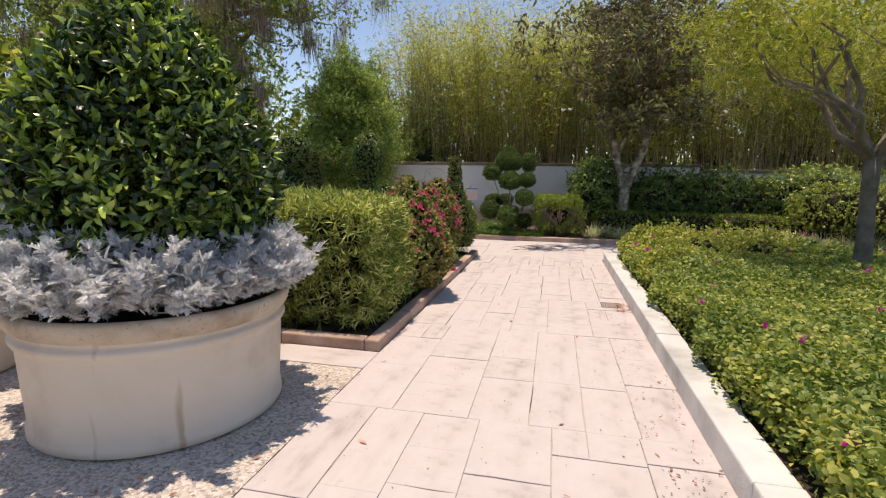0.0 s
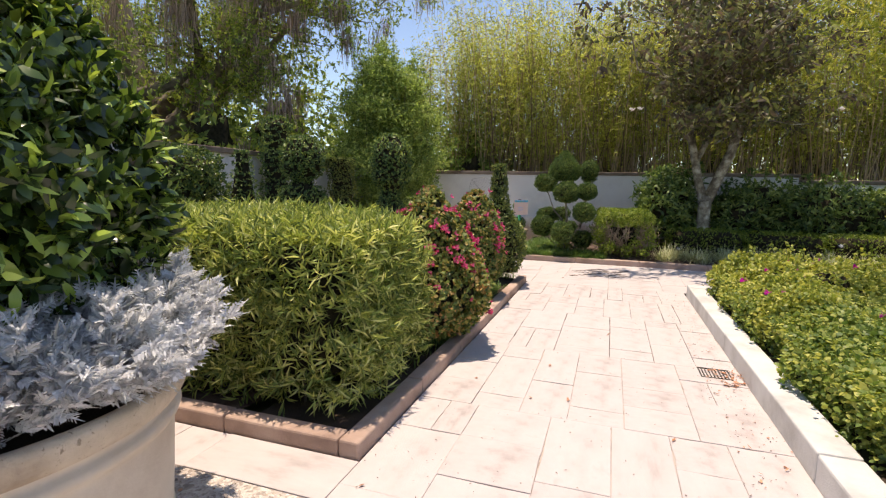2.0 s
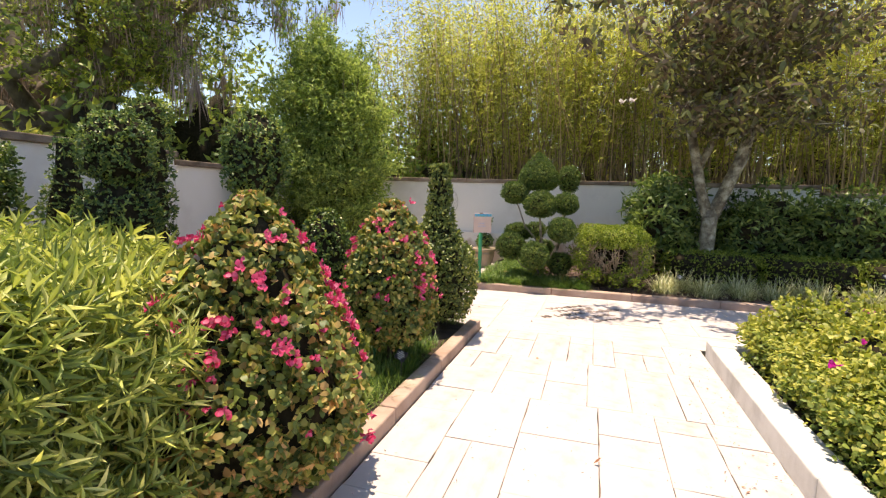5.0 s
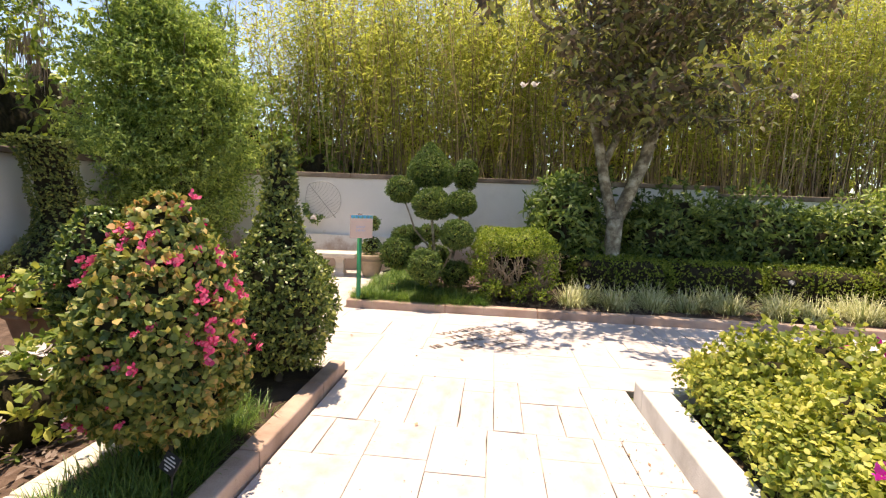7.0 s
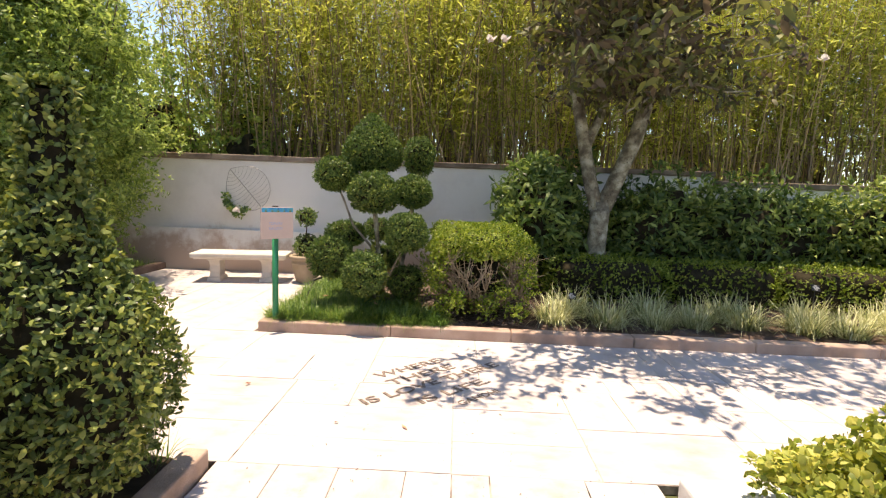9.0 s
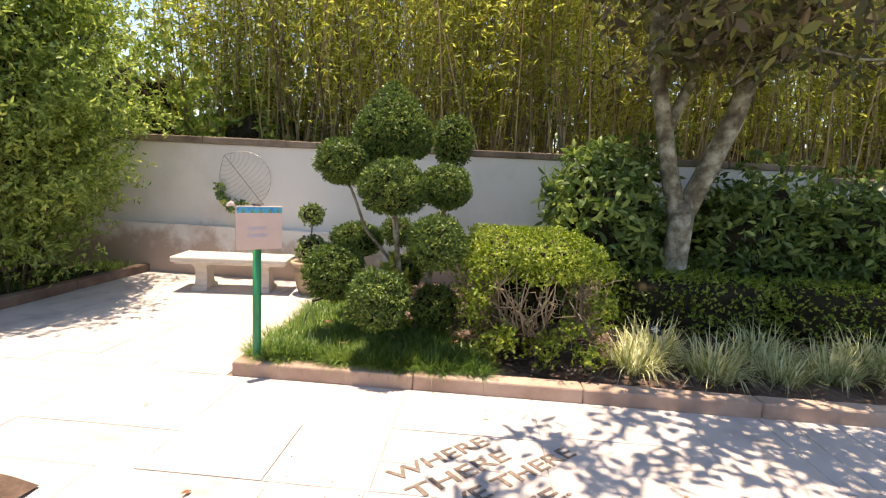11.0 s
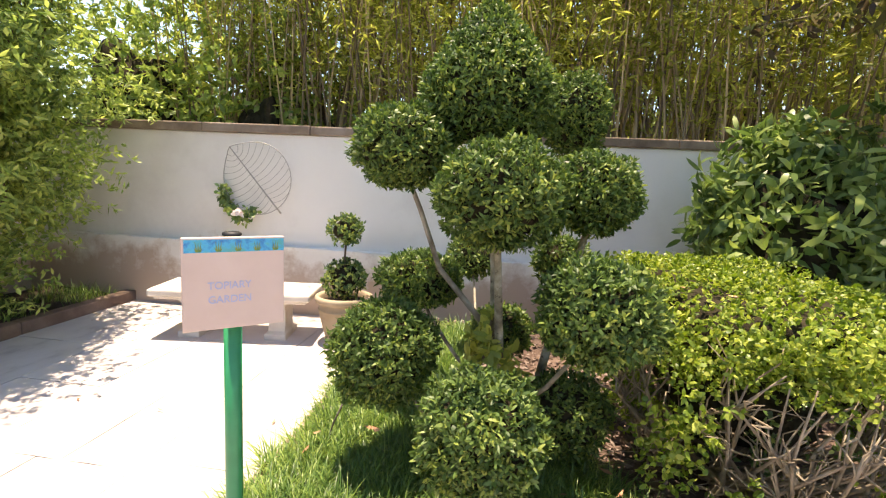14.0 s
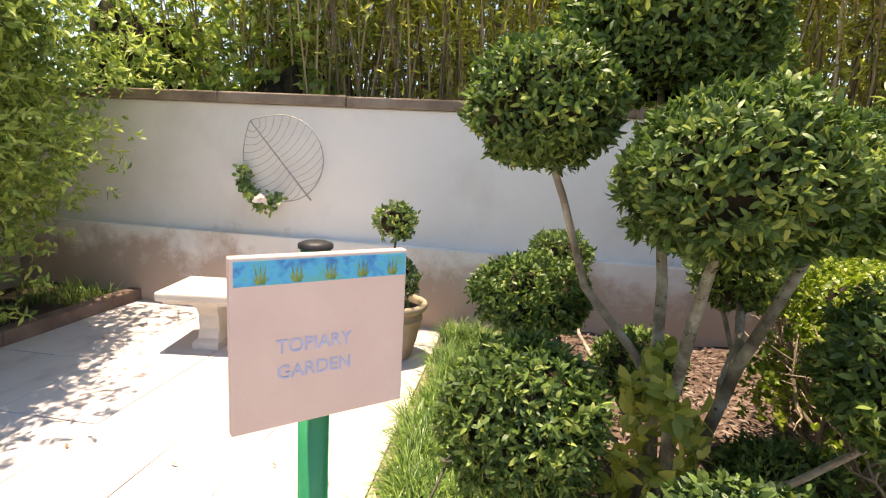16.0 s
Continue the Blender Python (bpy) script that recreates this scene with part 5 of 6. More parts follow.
def magnolia():
    limbs = [([(0, 0, -0.06), (-0.01, 0, 0.4), (0.0, -0.02, 0.85), (0.02, 0, 1.15)], [0.17, 0.13, 0.125, 0.13])]
    ends = []
    main = [
        ([(-0.04, 0, 1.08), (-0.16, 0.02, 1.5), (-0.27, 0.0, 2.0), (-0.42, -0.02, 2.6), (-0.46, 0, 3.6), (-0.45, 0.1, 4.8), (-0.3, 0.1, 5.8)], [0.10, 0.09, 0.085, 0.075, 0.06, 0.035, 0.012]),
        ([(0.05, 0, 1.08), (0.2, -0.04, 1.5), (0.38, -0.08, 2.0), (0.5, -0.1, 2.55), (0.52, -0.1, 3.5), (0.62, 0, 4.6), (0.7, 0.05, 5.8)], [0.115, 0.105, 0.10, 0.09, 0.07, 0.04, 0.012]),
        ([(-0.22, 0.0, 1.9), (0.0, 0.1, 2.4), (0.12, 0.2, 3.2), (0.1, 0.3, 4.4), (0.15, 0.3, 5.4)], [0.065, 0.06, 0.05, 0.035, 0.012]),
    ]
    limbs += main
    for pts, _ in main:
        pts = np.array(pts)
        for i in range(24):
            z = rng.uniform(2.5, pts[-1][2])
            s = np.array([np.interp(z, pts[:, 2], pts[:, c]) for c in range(3)])
            a = rng.uniform(0, 2 * np.pi)
            if i % 5 < 2:
                a = radians(rng.uniform(238, 305))
            deg = math.degrees(a) % 360
            spread = 1.25 if 236 < deg < 306 else 0.45 if 130 < deg <= 236 else 0.9
            reach = (0.7 + 2.0 * math.sin(math.pi * min(1, (z - 1.4) / 5.0))) * spread * rng.uniform(0.6, 1.08)
            e = s + np.array([reach * math.cos(a), reach * math.sin(a), rng.uniform(-0.25, 0.55)])
            w = wander(s, e, 6, 0.06)
            limbs.append((w, np.linspace(0.024, 0.004, 6)))
            for j in range(1, 6):
                ends.append(w[j])
                ends.append(w[j] + rng.normal(0, 0.28, 3))
    # long limbs reaching out over the court
    for e in ((-2.5, -3.1, 4.0), (-1.7, -2.9, 3.7), (-0.9, -2.8, 3.9), (0.6, -2.9, 4.1)):
        w = wander((0.0, -0.05, 3.0), e, 8, 0.04)
        limbs.append((w, np.linspace(0.04, 0.005, 8)))
        for j in range(5, 8):
            ends += [w[j] + rng.normal(0, 0.24, 3) for _ in range(3)]
    ends = [e for e in ends if e[2] > 2.3]
    ch = []
    for e in ends:
        k = 21
        d = rng.normal(0, 1, (k, 3)) * np.array([1, 1, 0.6]) + np.array([0, 0, -0.5])
        ch.append((*leaves(np.array(e) + rng.normal(0, 0.09, (k, 3)), d, rng.normal(0, 0.8, (k, 3)) + np.array([0, 0, 1.0]), 0.13, 0.046, 0.25, 0.2, True), 0))
    t = limb_tree("magnolia_tree", "magnolia with a forked lichen-grey trunk and drooping brown-green leaves", (1.85, 14.35, 0.16), limbs, M["lichen_bark"], ch, M["magnolia"])
    t.scale = (1.08, 1.08, 1.08)
    bloom = np_mesh("magnolia_bloom", [(*petals(9, 0.062, 0.012), 0)], [M["white_petal"]])
    for p in ((-1.60, -1.35, 2.78), (-1.45, -1.3, 2.80), (1.8, -1.3, 2.7), (-0.6, -1.6, 3.9)):
        part("bloom", bloom, t, "white magnolia flower", at=p)


magnolia()

# tall shrub in the wall bed
green = thing("tall_leafy_shrub", "tall loose fresh green shrub overhanging the corner of the wall", "shrub", (-5.75, 13.7, 0.05))
st = []
for i in range(22):
    a = rng.uniform(0, 2 * np.pi)
    e = np.array([1.0 * math.cos(a), 1.2 * math.sin(a), rng.uniform(3.0, 4.8)])
    st.append((*tube(wander((0.25 * math.cos(a), 0.3 * math.sin(a), -0.03), e, 6, 0.03), np.linspace(0.02, 0.005, 6), 5), 0))
for c in st:
    part("stem", np_mesh("tall_shrub_stem", [c], [M["stem"]]), green)
ch = []
for i in range(170):
    z = rng.uniform(0.4, 4.2)
    r = 0.22 + 0.98 * math.sin(math.pi * min(1, z / 4.8))
    a = rng.uniform(0, 2 * np.pi)
    q = np.sqrt(rng.uniform(0.2, 1.0)) * rng.uniform(0.85, 1.2)
    z += rng.uniform(-0.1, 0.35)
    ch += crown_blob((0.5, 0.5, 0.3), 720, 0.072, 0.026, 2, 0.2, 3, 0.8, False, 0.6, -0.15, 0.7, 0, at=(r * q * math.cos(a), 1.15 * r * q * math.sin(a), z))
for i in range(16):
    a = rng.uniform(0, 2 * np.pi)
    ch += crown_blob((0.24, 0.24, 0.5), 420, 0.072, 0.026, 2, 0.2, 3, 0.8, False, 0.6, -0.15, 0.7, 0, at=(rng.uniform(0.2, 1.0) * math.cos(a), rng.uniform(0.2, 1.2) * math.sin(a), rng.uniform(3.9, 4.9)))
ch += [c for c in crown_blob((0.8, 0.9, 1.8), 800, 0.1, 0.03, 2, 0.1, 3, 0.3, core=0.6, at=(0, 0, 2.2))]
part("crown", np_mesh("tall_shrub_crown", ch, [M["bam_green"]]), green)
spots = [(rng.uniform(-6.2, -5.35), rng.uniform(10.8, 15.3), 0.06) for _ in range(110)]
grass_patch("shade_grass", "dark mondo grass along the shaded wall bed", spots, 40, 0.22, 0.007, 0.6, M["mondo"], 0.13)

# ---------------------------------------------------------------- bench, pot, sign, wall art
bench = thing("stone_bench", "pale cast-stone bench with a slab seat on two shaped legs", "bench", (-3.48, 14.67, 0), 9)
bm = bmesh.new()
box(bm, -0.70, 0.70, -0.27, 0.27, 0.37, 0.44)
part("seat", bm_mesh("bench_seat", bm, M["bench"], 0.022, 3), bench)
bm = bmesh.new()
box(bm, -0.66, 0.66, -0.23, 0.23, 0.345, 0.371)
part("seat_moulding", bm_mesh("bench_moulding", bm, M["bench"], 0.01, 2), bench)
for x in (-0.38, 0.38):
    bm = bmesh.new()
    prof = [(0.0, 0.19), (0.05, 0.19), (0.07, 0.14), (0.14, 0.115), (0.24, 0.12), (0.30, 0.15), (0.33, 0.18), (0.346, 0.18)]
    vs = []
    for z, y in prof:
        vs.append([bm.verts.new((sx * (0.075 if 0.05 < z < 0.32 else 0.095), sy * y, z)) for sx, sy in ((-1, -1), (1, -1), (1, 1), (-1, 1))])
    for a, b in zip(vs, vs[1:]):
        for i in range(4):
            bm.faces.new((a[i], a[(i + 1) % 4], b[(i + 1) % 4], b[i]))
    bm.faces.new(vs[-1])
    part("leg", bm_mesh("bench_leg", bm, M["bench"], 0.006, 2), bench, at=(x, 0, 0))

tp = thing("terracotta_pot", "tan clay pot with a rolled rim beside the bench", "flower pot", (-2.5, 14.72, 0))
part("body", np_mesh("pot_body", [(*lathe([(0.0, 0.14), (0.02, 0.155), (0.12, 0.185), (0.25, 0.215), (0.29, 0.22), (0.295, 0.228), (0.31, 0.228), (0.315, 0.222), (0.36, 0.225)], 44), 0)], [M["terracotta"]], True), tp)
part("rim", np_mesh("pot_rim", [(*lathe([(0.36, 0.225), (0.37, 0.25), (0.395, 0.262), (0.42, 0.255), (0.428, 0.235), (0.40, 0.215), (0.34, 0.21)], 44), 0)], [M["terracotta"]], True), tp)
part("soil", np_mesh("pot_soil", [(*lathe([(0.37, 0.215), (0.39, 0.001)], 30), 0)], [M["soil"]]), tp)
std = thing("two_ball_topiary", "small standard topiary with two clipped balls on a thin stem", "topiary", (-2.5, 14.72, 0.38))
part("stem", np_mesh("standard_stem", [(*tube(wander((0, 0, -0.02), (0, 0, 0.68), 5, 0.01), [0.012, 0.011, 0.01, 0.009, 0.008], 6), 0)], [M["stem"]]), std)
part("foliage_ball", np_mesh("ball_low", crown_blob((0.165, 0.165, 0.155), 1500, 0.032, 0.018, 2.6, 0.05, 4, 0.25, True), [M["dark_leaf"]]), std, at=(0, 0, 0.19))
part("foliage_ball", np_mesh("ball_high", crown_blob((0.135, 0.135, 0.12), 1100, 0.032, 0.018, 2.2, 0.05, 4, 0.25, True), [M["dark_leaf"]]), std, at=(0, 0, 0.63))


def garden_sign():
    t = thing("garden_sign", "square pink sign with a blue band on a green post", "sign", (-1.985, 12.085, 0.0), 41)
    part("post", np_mesh("sign_post", [(*tube([(0, 0.06, 0.0), (0, 0.06, 0.5), (0, 0.06, 1.02)], [0.031, 0.031, 0.031], 20), 0)], [M["post"]], True), t, "green painted round post")
    bm = bmesh.new()
    box(bm, -0.165, 0.165, 0.0, 0.022, 0.945, 1.262)
    board = part("board", bm_mesh("sign_board", bm, M["sign"], 0.003, 2), t)
    bm = bmesh.new()
    box(bm, -0.158, 0.162, -0.0012, -0.0004, 1.212, 1.255)
    part("band", bm_mesh("sign_band", bm, M["sign_blue"]), board, "blue and green painted band")
    for i in range(5):
        bm = bmesh.new()
        for s in (-1, 0, 1):
            vs = [bm.verts.new(p) for p in ((s * 0.004 - 0.003, -0.0022, -0.018), (s * 0.004 + 0.003, -0.0022, -0.018), (s * 0.010, -0.0022, 0.018))]
            bm.faces.new(vs)
        for s in (-1, 1):
            vs = [bm.verts.new(p) for p in ((0, -0.0026, -0.016), (s * 0.013, -0.0026, -0.004), (s * 0.008, -0.0026, -0.017))]
            bm.faces.new(vs)
        part("leaf_motif", bm_mesh("leaf_motif", bm, M["sign_green"]), board, at=(-0.115 + i * 0.062, 0, 1.232))
    for body, w, h, z in (("TOPIARY", 0.140, 0.026, 1.098), ("GARDEN", 0.137, 0.026, 1.050)):
        part("lettering", lettering(body, w, M["sign_text"], "sign_words", h, 0.006, 0.001), board, at=(-0.018, -0.001, z), turn=(radians(90), 0, 0))
    part("cap", np_mesh("post_cap", [(*lathe([(0.0, 0.033), (0.008, 0.033), (0.013, 0.022), (0.014, 0.001)], 20), 0)], [M["black"]], True), t, "dark flat post cap", at=(0, 0.06, 1.262))
    part("neck", np_mesh("post_neck", [(*tube([(0, 0.06, 1.02), (0, 0.06, 1.264)], [0.028, 0.028], 16), 0)], [M["post"]], True), t)
    return t


garden_sign()

spike = thing("path_light", "small dark garden spotlight on a thin stake", "garden light", (-1.93, 12.75, 0.09), 20)
part("stake", np_mesh("spike_stake", [(*tube([(0, 0, -0.05), (0.06, 0.02, 0.16), (0.13, 0.05, 0.30)], [0.006, 0.005, 0.005], 6), 0)], [M["iron"]]), spike)
bm = bmesh.new()
box(bm, -0.055, 0.055, -0.018, 0.018, -0.011, 0.011)
part("head", bm_mesh("spike_head", bm, M["iron"], 0.004, 2), spike, at=(0.165, 0.06, 0.315), turn=(0, radians(-14), radians(15)))


def wall_leaf():
    t = thing("wire_leaf_sculpture", "large openwork wire leaf hung on the white wall", "wall art", (-3.70, 15.40, 1.41))
    tip, stem = np.array([-0.305, 0, 0.315]), np.array([0.23, 0, -0.31])
    axis = stem - tip
    a0, a1 = math.atan2(tip[2], tip[0]), math.atan2(stem[2], stem[0])
    outline = []
    for sweep in (a1 - a0, a1 - a0 + 2 * math.pi):
        th = a0 + sweep * np.linspace(0, 1, 28)
        off = np.abs(th - a0)
        r = 0.372 + 0.066 * np.exp(-(off / 0.28) ** 1.3)
        pts = np.stack([r * np.cos(th), np.zeros(28), r * np.sin(th)], 1)
        part("rim_wire", np_mesh("rim_wire", [(*tube(pts, np.full(28, 0.0045), 6), 0)], [M["wire"]], True), t)
        outline.append(pts)
    mid = tip + axis * np.linspace(0, 1.06, 8)[:, None]
    part("midrib", np_mesh("midrib", [(*tube(mid, np.linspace(0.006, 0.009, 8), 6), 0)], [M["wire"]], True), t)
    tt = np.linspace(0, 1, 28)
    for k in range(13):
        a = 0.10 + k * 0.066
        for pts in outline:
            e = np.array([np.interp(max(0.06, a * 0.95 - 0.05), tt, pts[:, c]) for c in range(3)])
            st_ = tip + axis * a
            bow = (st_ + e) / 2 + axis * 0.08
            q = np.linspace(0, 1, 8)[:, None]
            curve = (1 - q) ** 2 * st_ + 2 * q * (1 - q) * bow + q * q * e
            part("vein", np_mesh("vein", [(*tube(curve, np.full(8, 0.0026), 5), 0)], [M["wire"]], True), t)
    w = thing("leaf_wreath", "curved spray of dark silk leaves with a white bloom", "wreath", (-3.88, 15.385, 1.13))
    a = rng.uniform(-1.6, 0.65, 300)
    p = np.stack([0.02 + 0.22 * np.sin(a), rng.uniform(-0.03, 0.03, 300), 0.17 - 0.29 * np.cos(a)], 1) + rng.normal(0, 0.028, (300, 3)) * np.array([1, 0.5, 1])
    part("foliage", np_mesh("wreath_foliage", [(*leaves(p, rng.normal(0, 1, p.shape), np.array([0, -1.0, 0.2]) + rng.normal(0, 0.4, p.shape), 0.06, 0.03, 0.2, 0.1, True), 0)], [M["dark_leaf"]]), w)
    part("bloom", np_mesh("wreath_bloom", [(*petals(14, 0.062, 0.012), 0)], [M["white_petal"]]), w, "white silk flower", at=(0.02, -0.06, -0.08), turn=(radians(90), 0, 0))


wall_leaf()

# ---------------------------------------------------------------- words set in the court
words = thing("inscription", "dark lettering set into the stone paving of the court", "lettering", (0, 0, 0))
U, V = np.array([0.737, 0.676]), np.array([0.676, -0.737])
for body, w, h, v in (("WHERE", 0.66, 0.105, -8.57), ("THERE", 0.66, 0.105, -8.395), ("IS LOVE THERE", 1.34, 0.105, -8.215), ("IS LIFE.", 0.69, 0.105, -8.00), ("GANDHI", 0.40, 0.07, -7.80)):
    u = 7.145 + (0.06 if body == "GANDHI" else 0)
    c = U * u + V * v
    part("line", lettering(body, w, M["carve"], "inscription_line", h, 0.012, 0.002), words, at=(c[0], c[1], 0.0045), turn=(0, 0, math.atan2(0.676, 0.737)))

# ---------------------------------------------------------------- beyond the walls
def grove():
    t = thing("bamboo_grove", "dense tall bamboo with dry tan culms and yellow-green leaves behind the wall", "bamboo", (0, 0, 0), kind="stuff")
    n = 1250
    bx, by = rng.uniform(-5.6, 13.0, n), 16.75 + 3.0 * rng.uniform(0, 1, n) ** 1.2
    clump = np.round(bx / 0.55) * 0.55
    bx = np.where(rng.uniform(0, 1, n) < 0.65, clump + rng.normal(0, 0.12, n), bx)
    ht = rng.uniform(5.2, 7.4, n)
    lean = rng.normal(0, 0.10, (n, 2)) + np.array([0, 0.02])
    ch, lp = [], []
    for i in range(n):
        z = np.linspace(-0.05, 1, 6)
        bow = (z ** 2)[:, None] * rng.normal(0, 0.65, 2) + z[:, None] * lean[i] * ht[i]
        pts = np.stack([bx[i] + bow[:, 0], by[i] + bow[:, 1], z * ht[i]], 1)
        r0 = rng.uniform(0.012, 0.024)
        ch.append((*tube(pts, np.linspace(r0, 0.004, 6), 4), 0))
        k = 150
        q = rng.uniform(0, 1, k) ** 0.8 * 0.62 + 0.40
        p = np.stack([np.interp(q, z, pts[:, c]) for c in range(3)], 1)
        lp.append(p + rng.normal(0, 1, p.shape) * np.array([0.24, 0.22, 0.2]))
    tagged(part("culms", np_mesh("culms", ch, [M["culm"]]), t), kind="stuff")
    p = np.concatenate(lp)
    d = rng.normal(0, 1, p.shape) * np.array([1, 1, 0.5]) + np.array([0, 0, -0.35])
    tagged(part("leaves", np_mesh("bamboo_leaves", [(*leaves(p, d, rng.normal(0, 0.8, p.shape) + np.array([0, 0, 1.0]), 0.14, 0.028, 0.2, 0.2), 0)], [M["bamboo"]]), t), kind="stuff")


grove()


def wood(name, label, masses, material, size, density, trunks=0):
    t = thing(name, label, "trees", (0, 0, 0), kind="stuff")
    ch = []
    for c, r in masses:
        area = (r[0] * r[1] + r[0] * r[2] + r[1] * r[2])
        ch += crown_blob(r, int(area * density * 0.95), size, size * 0.5, 2.2, 0.25, 3.5, 0.6, False, 0.5, 0.1, 0.8, 0.36, at=c)
    tagged(part("foliage", np_mesh(name, ch, [M[material]]), t), kind="stuff")
    return t


# woods round the garden, closing the view
masses = []
for i in range(46):
    a = 2 * math.pi * i / 46 + random.uniform(-0.05, 0.05)
    d = random.uniform(26, 34)
    h = random.uniform(2.6, 4.6)
    x, y = 1 + d * math.sin(a), 6 + d * math.cos(a)
    if -0.55 < math.atan2(x, y) < -0.3:
        h *= 0.75
    masses.append(((x, y, h * 0.85), (random.uniform(2.8, 4.2), random.uniform(2.2, 3.2), h)))
wood("woodland", "belt of mixed dark green trees beyond the garden", masses, "wood_leaf", 0.34, 42)
masses = [((x, 21.5 + random.uniform(-0.5, 0.5), 2.6), (1.9, 1.0, 3.6)) for x in (-3, 0, 3, 6, 9, 12, 15)]
wood("bamboo_thicket", "yellow-green thicket behind the bamboo", masses, "bamboo", 0.22, 150)
masses = [((-8.2, 7.0, 1.7), (0.75, 2.0, 1.5)), ((-8.3, 5.2, 1.7), (0.7, 1.0, 1.4)), ((-8.6, 4.0, 1.6), (0.8, 1.8, 1.4)), ((-8.4, 10.2, 1.5), (0.6, 0.9, 1.1))]
wood("croton_shrubs", "yellow-green broad-leaved shrubs above the west wall", masses, "lime", 0.2, 240)
masses = [((-9.2, 11.2, 2.2), (1.2, 1.4, 2.1)), ((-9.5, 14.0, 2.4), (1.5, 1.6, 2.6)), ((-12, 17.5, 3.0), (2.6, 2.2, 3.4)), ((-14.5, 6.0, 2.4), (2.2, 2.6, 2.6)), ((-12.0, 1.0, 2.4), (2.0, 2.4, 2.6)), ((-9.5, 20.5, 2.6), (2.0, 1.6, 3.0)), ((-15.5, 10.5, 3.2), (2.2, 2.6, 3.4)), ((-15.0, 14.5, 3.4), (2.4, 2.2, 3.8)), ((-16.5, 2.5, 3.2), (2.4, 2.4, 3.6)), ((-13.5, -3.0, 3.0), (2.4, 2.6, 3.4)), ((-14.0, 20.0, 3.2), (2.4, 2.0, 3.8)), ((-9.4, 9.0, 1.4), (0.9, 1.4, 1.6))]
wood("understorey", "dark understorey trees beyond the west wall", masses, "wood_leaf", 0.2, 120)
masses = [((-6.6, 17.2, 2.2), (1.6, 1.0, 2.5)), ((-8.0, 15.6, 2.2), (1.0, 1.2, 2.3)), ((-4.9, 18.6, 2.2), (1.6, 0.9, 2.6)), ((-5.6, 16.5, 1.5), (0.9, 0.5, 1.7)), ((-4.5, 16.9, 1.7), (0.9, 0.5, 1.9)), ((-3.9, 17.6, 1.5), (0.8, 0.5, 1.7)), ((-7.4, 19.4, 2.4), (1.6, 0.9, 2.6))]
wood("green_thicket", "fresh green thicket behind the corner of the wall", masses, "bam_green", 0.13, 420)


def oak():
    at = (-11.6, 11.4, 0.0)
    limbs = [([(0, 0, -0.1), (0.1, 0, 1.5), (0.0, 0.1, 3.0), (-0.3, 0.1, 4.2), (-0.7, 0, 6.0), (-1.2, 0.4, 8.0)], [0.62, 0.5, 0.45, 0.36, 0.25, 0.1])]
    ends = []
    for e, r in (((4.8, 0.6, 6.4), 0.24), ((3.6, 2.8, 6.9), 0.22), ((4.0, -1.6, 7.2), 0.2), ((-3.4, -2.5, 6.5), 0.24), ((1.2, -4.4, 7.0), 0.2), ((-4.0, 2.0, 7.5), 0.2), ((2.2, 4.4, 7.4), 0.2), ((4.4, 2.4, 7.6), 0.18)):
        pts = wander((0.05, 0.05, rng.uniform(2.2, 3.2)), e, 9, 0.045)
        pts[:, 2] -= 0.5 * np.sin(np.linspace(0, np.pi, 9)) * 0.8
        limbs.append((pts, np.linspace(r, 0.035, 9)))
        for j in range(3, 9):
            for _ in range(3):
                w = wander(pts[j], pts[j] + rng.normal(0, 1, 3) * np.array([1.0, 1.0, 0.6]) + np.array([0, 0, 0.4]), 5, 0.08)
                limbs.append((w, np.linspace(0.03, 0.008, 5)))
                ends += [w[-1], w[2]]
    ch = []
    for e in ends:
        ch += crown_blob((0.8, 0.8, 0.5), 260, 0.10, 0.042, 2, 0.2, 3, 0.9, False, 0.5, 0.1, 0.8, 0, at=e)
    t = limb_tree("live_oak", "spreading grey live oak hung with Spanish moss", at, limbs, M["oak_bark"], ch, M["wood_leaf"])
    ps = []
    for e in ends[::2]:
        k = rng.integers(60, 150)
        ps.append(np.repeat(np.array(e)[None] + rng.normal(0, 0.3, (1, 3)), k, 0) + rng.normal(0, 0.13, (k, 3)))
    p = np.concatenate(ps)
    d = np.stack([rng.normal(0, 0.12, len(p)), rng.normal(0, 0.12, len(p)), -np.ones(len(p))], 1)
    tagged(part("moss", np_mesh("spanish_moss", [(*leaves(p, d, rng.normal(0, 1, p.shape), 0.55, 0.018, 0.1, 0.02, False, 0.85), 0)], [M["moss"]]), t), "grey hanging Spanish moss", kind="stuff")


oak()

bg = thing("bougainvillea", "bougainvillea with magenta bracts above the west wall", "shrub", (-8.0, 2.9, 0.0))
part("stem", np_mesh("bougainvillea_stem", [(*tube(wander((0, 0, -0.06), (0.1, 0, 2.2), 5, 0.04), [0.05, 0.045, 0.04, 0.03, 0.02]), 0)], [M["stem"]]), bg)
part("crown", np_mesh("bougainvillea_crown", crown_blob((0.75, 0.9, 0.9), 3500, 0.09, 0.06, 2, 0.2, 3, 0.5, True, at=(0, 0, 2.6)), [M["wood_leaf"]]), bg)
for i in range(34):
    u = unit(rng.normal(0, 1, (1, 3)) + np.array([0.6, -0.3, 0.4]))[0]
    part("bloom", bloom, bg, at=tuple(u * np.array([0.8, 0.95, 0.95]) + np.array([0, 0, 2.6])), size=float(rng.uniform(1.3, 2.2)))

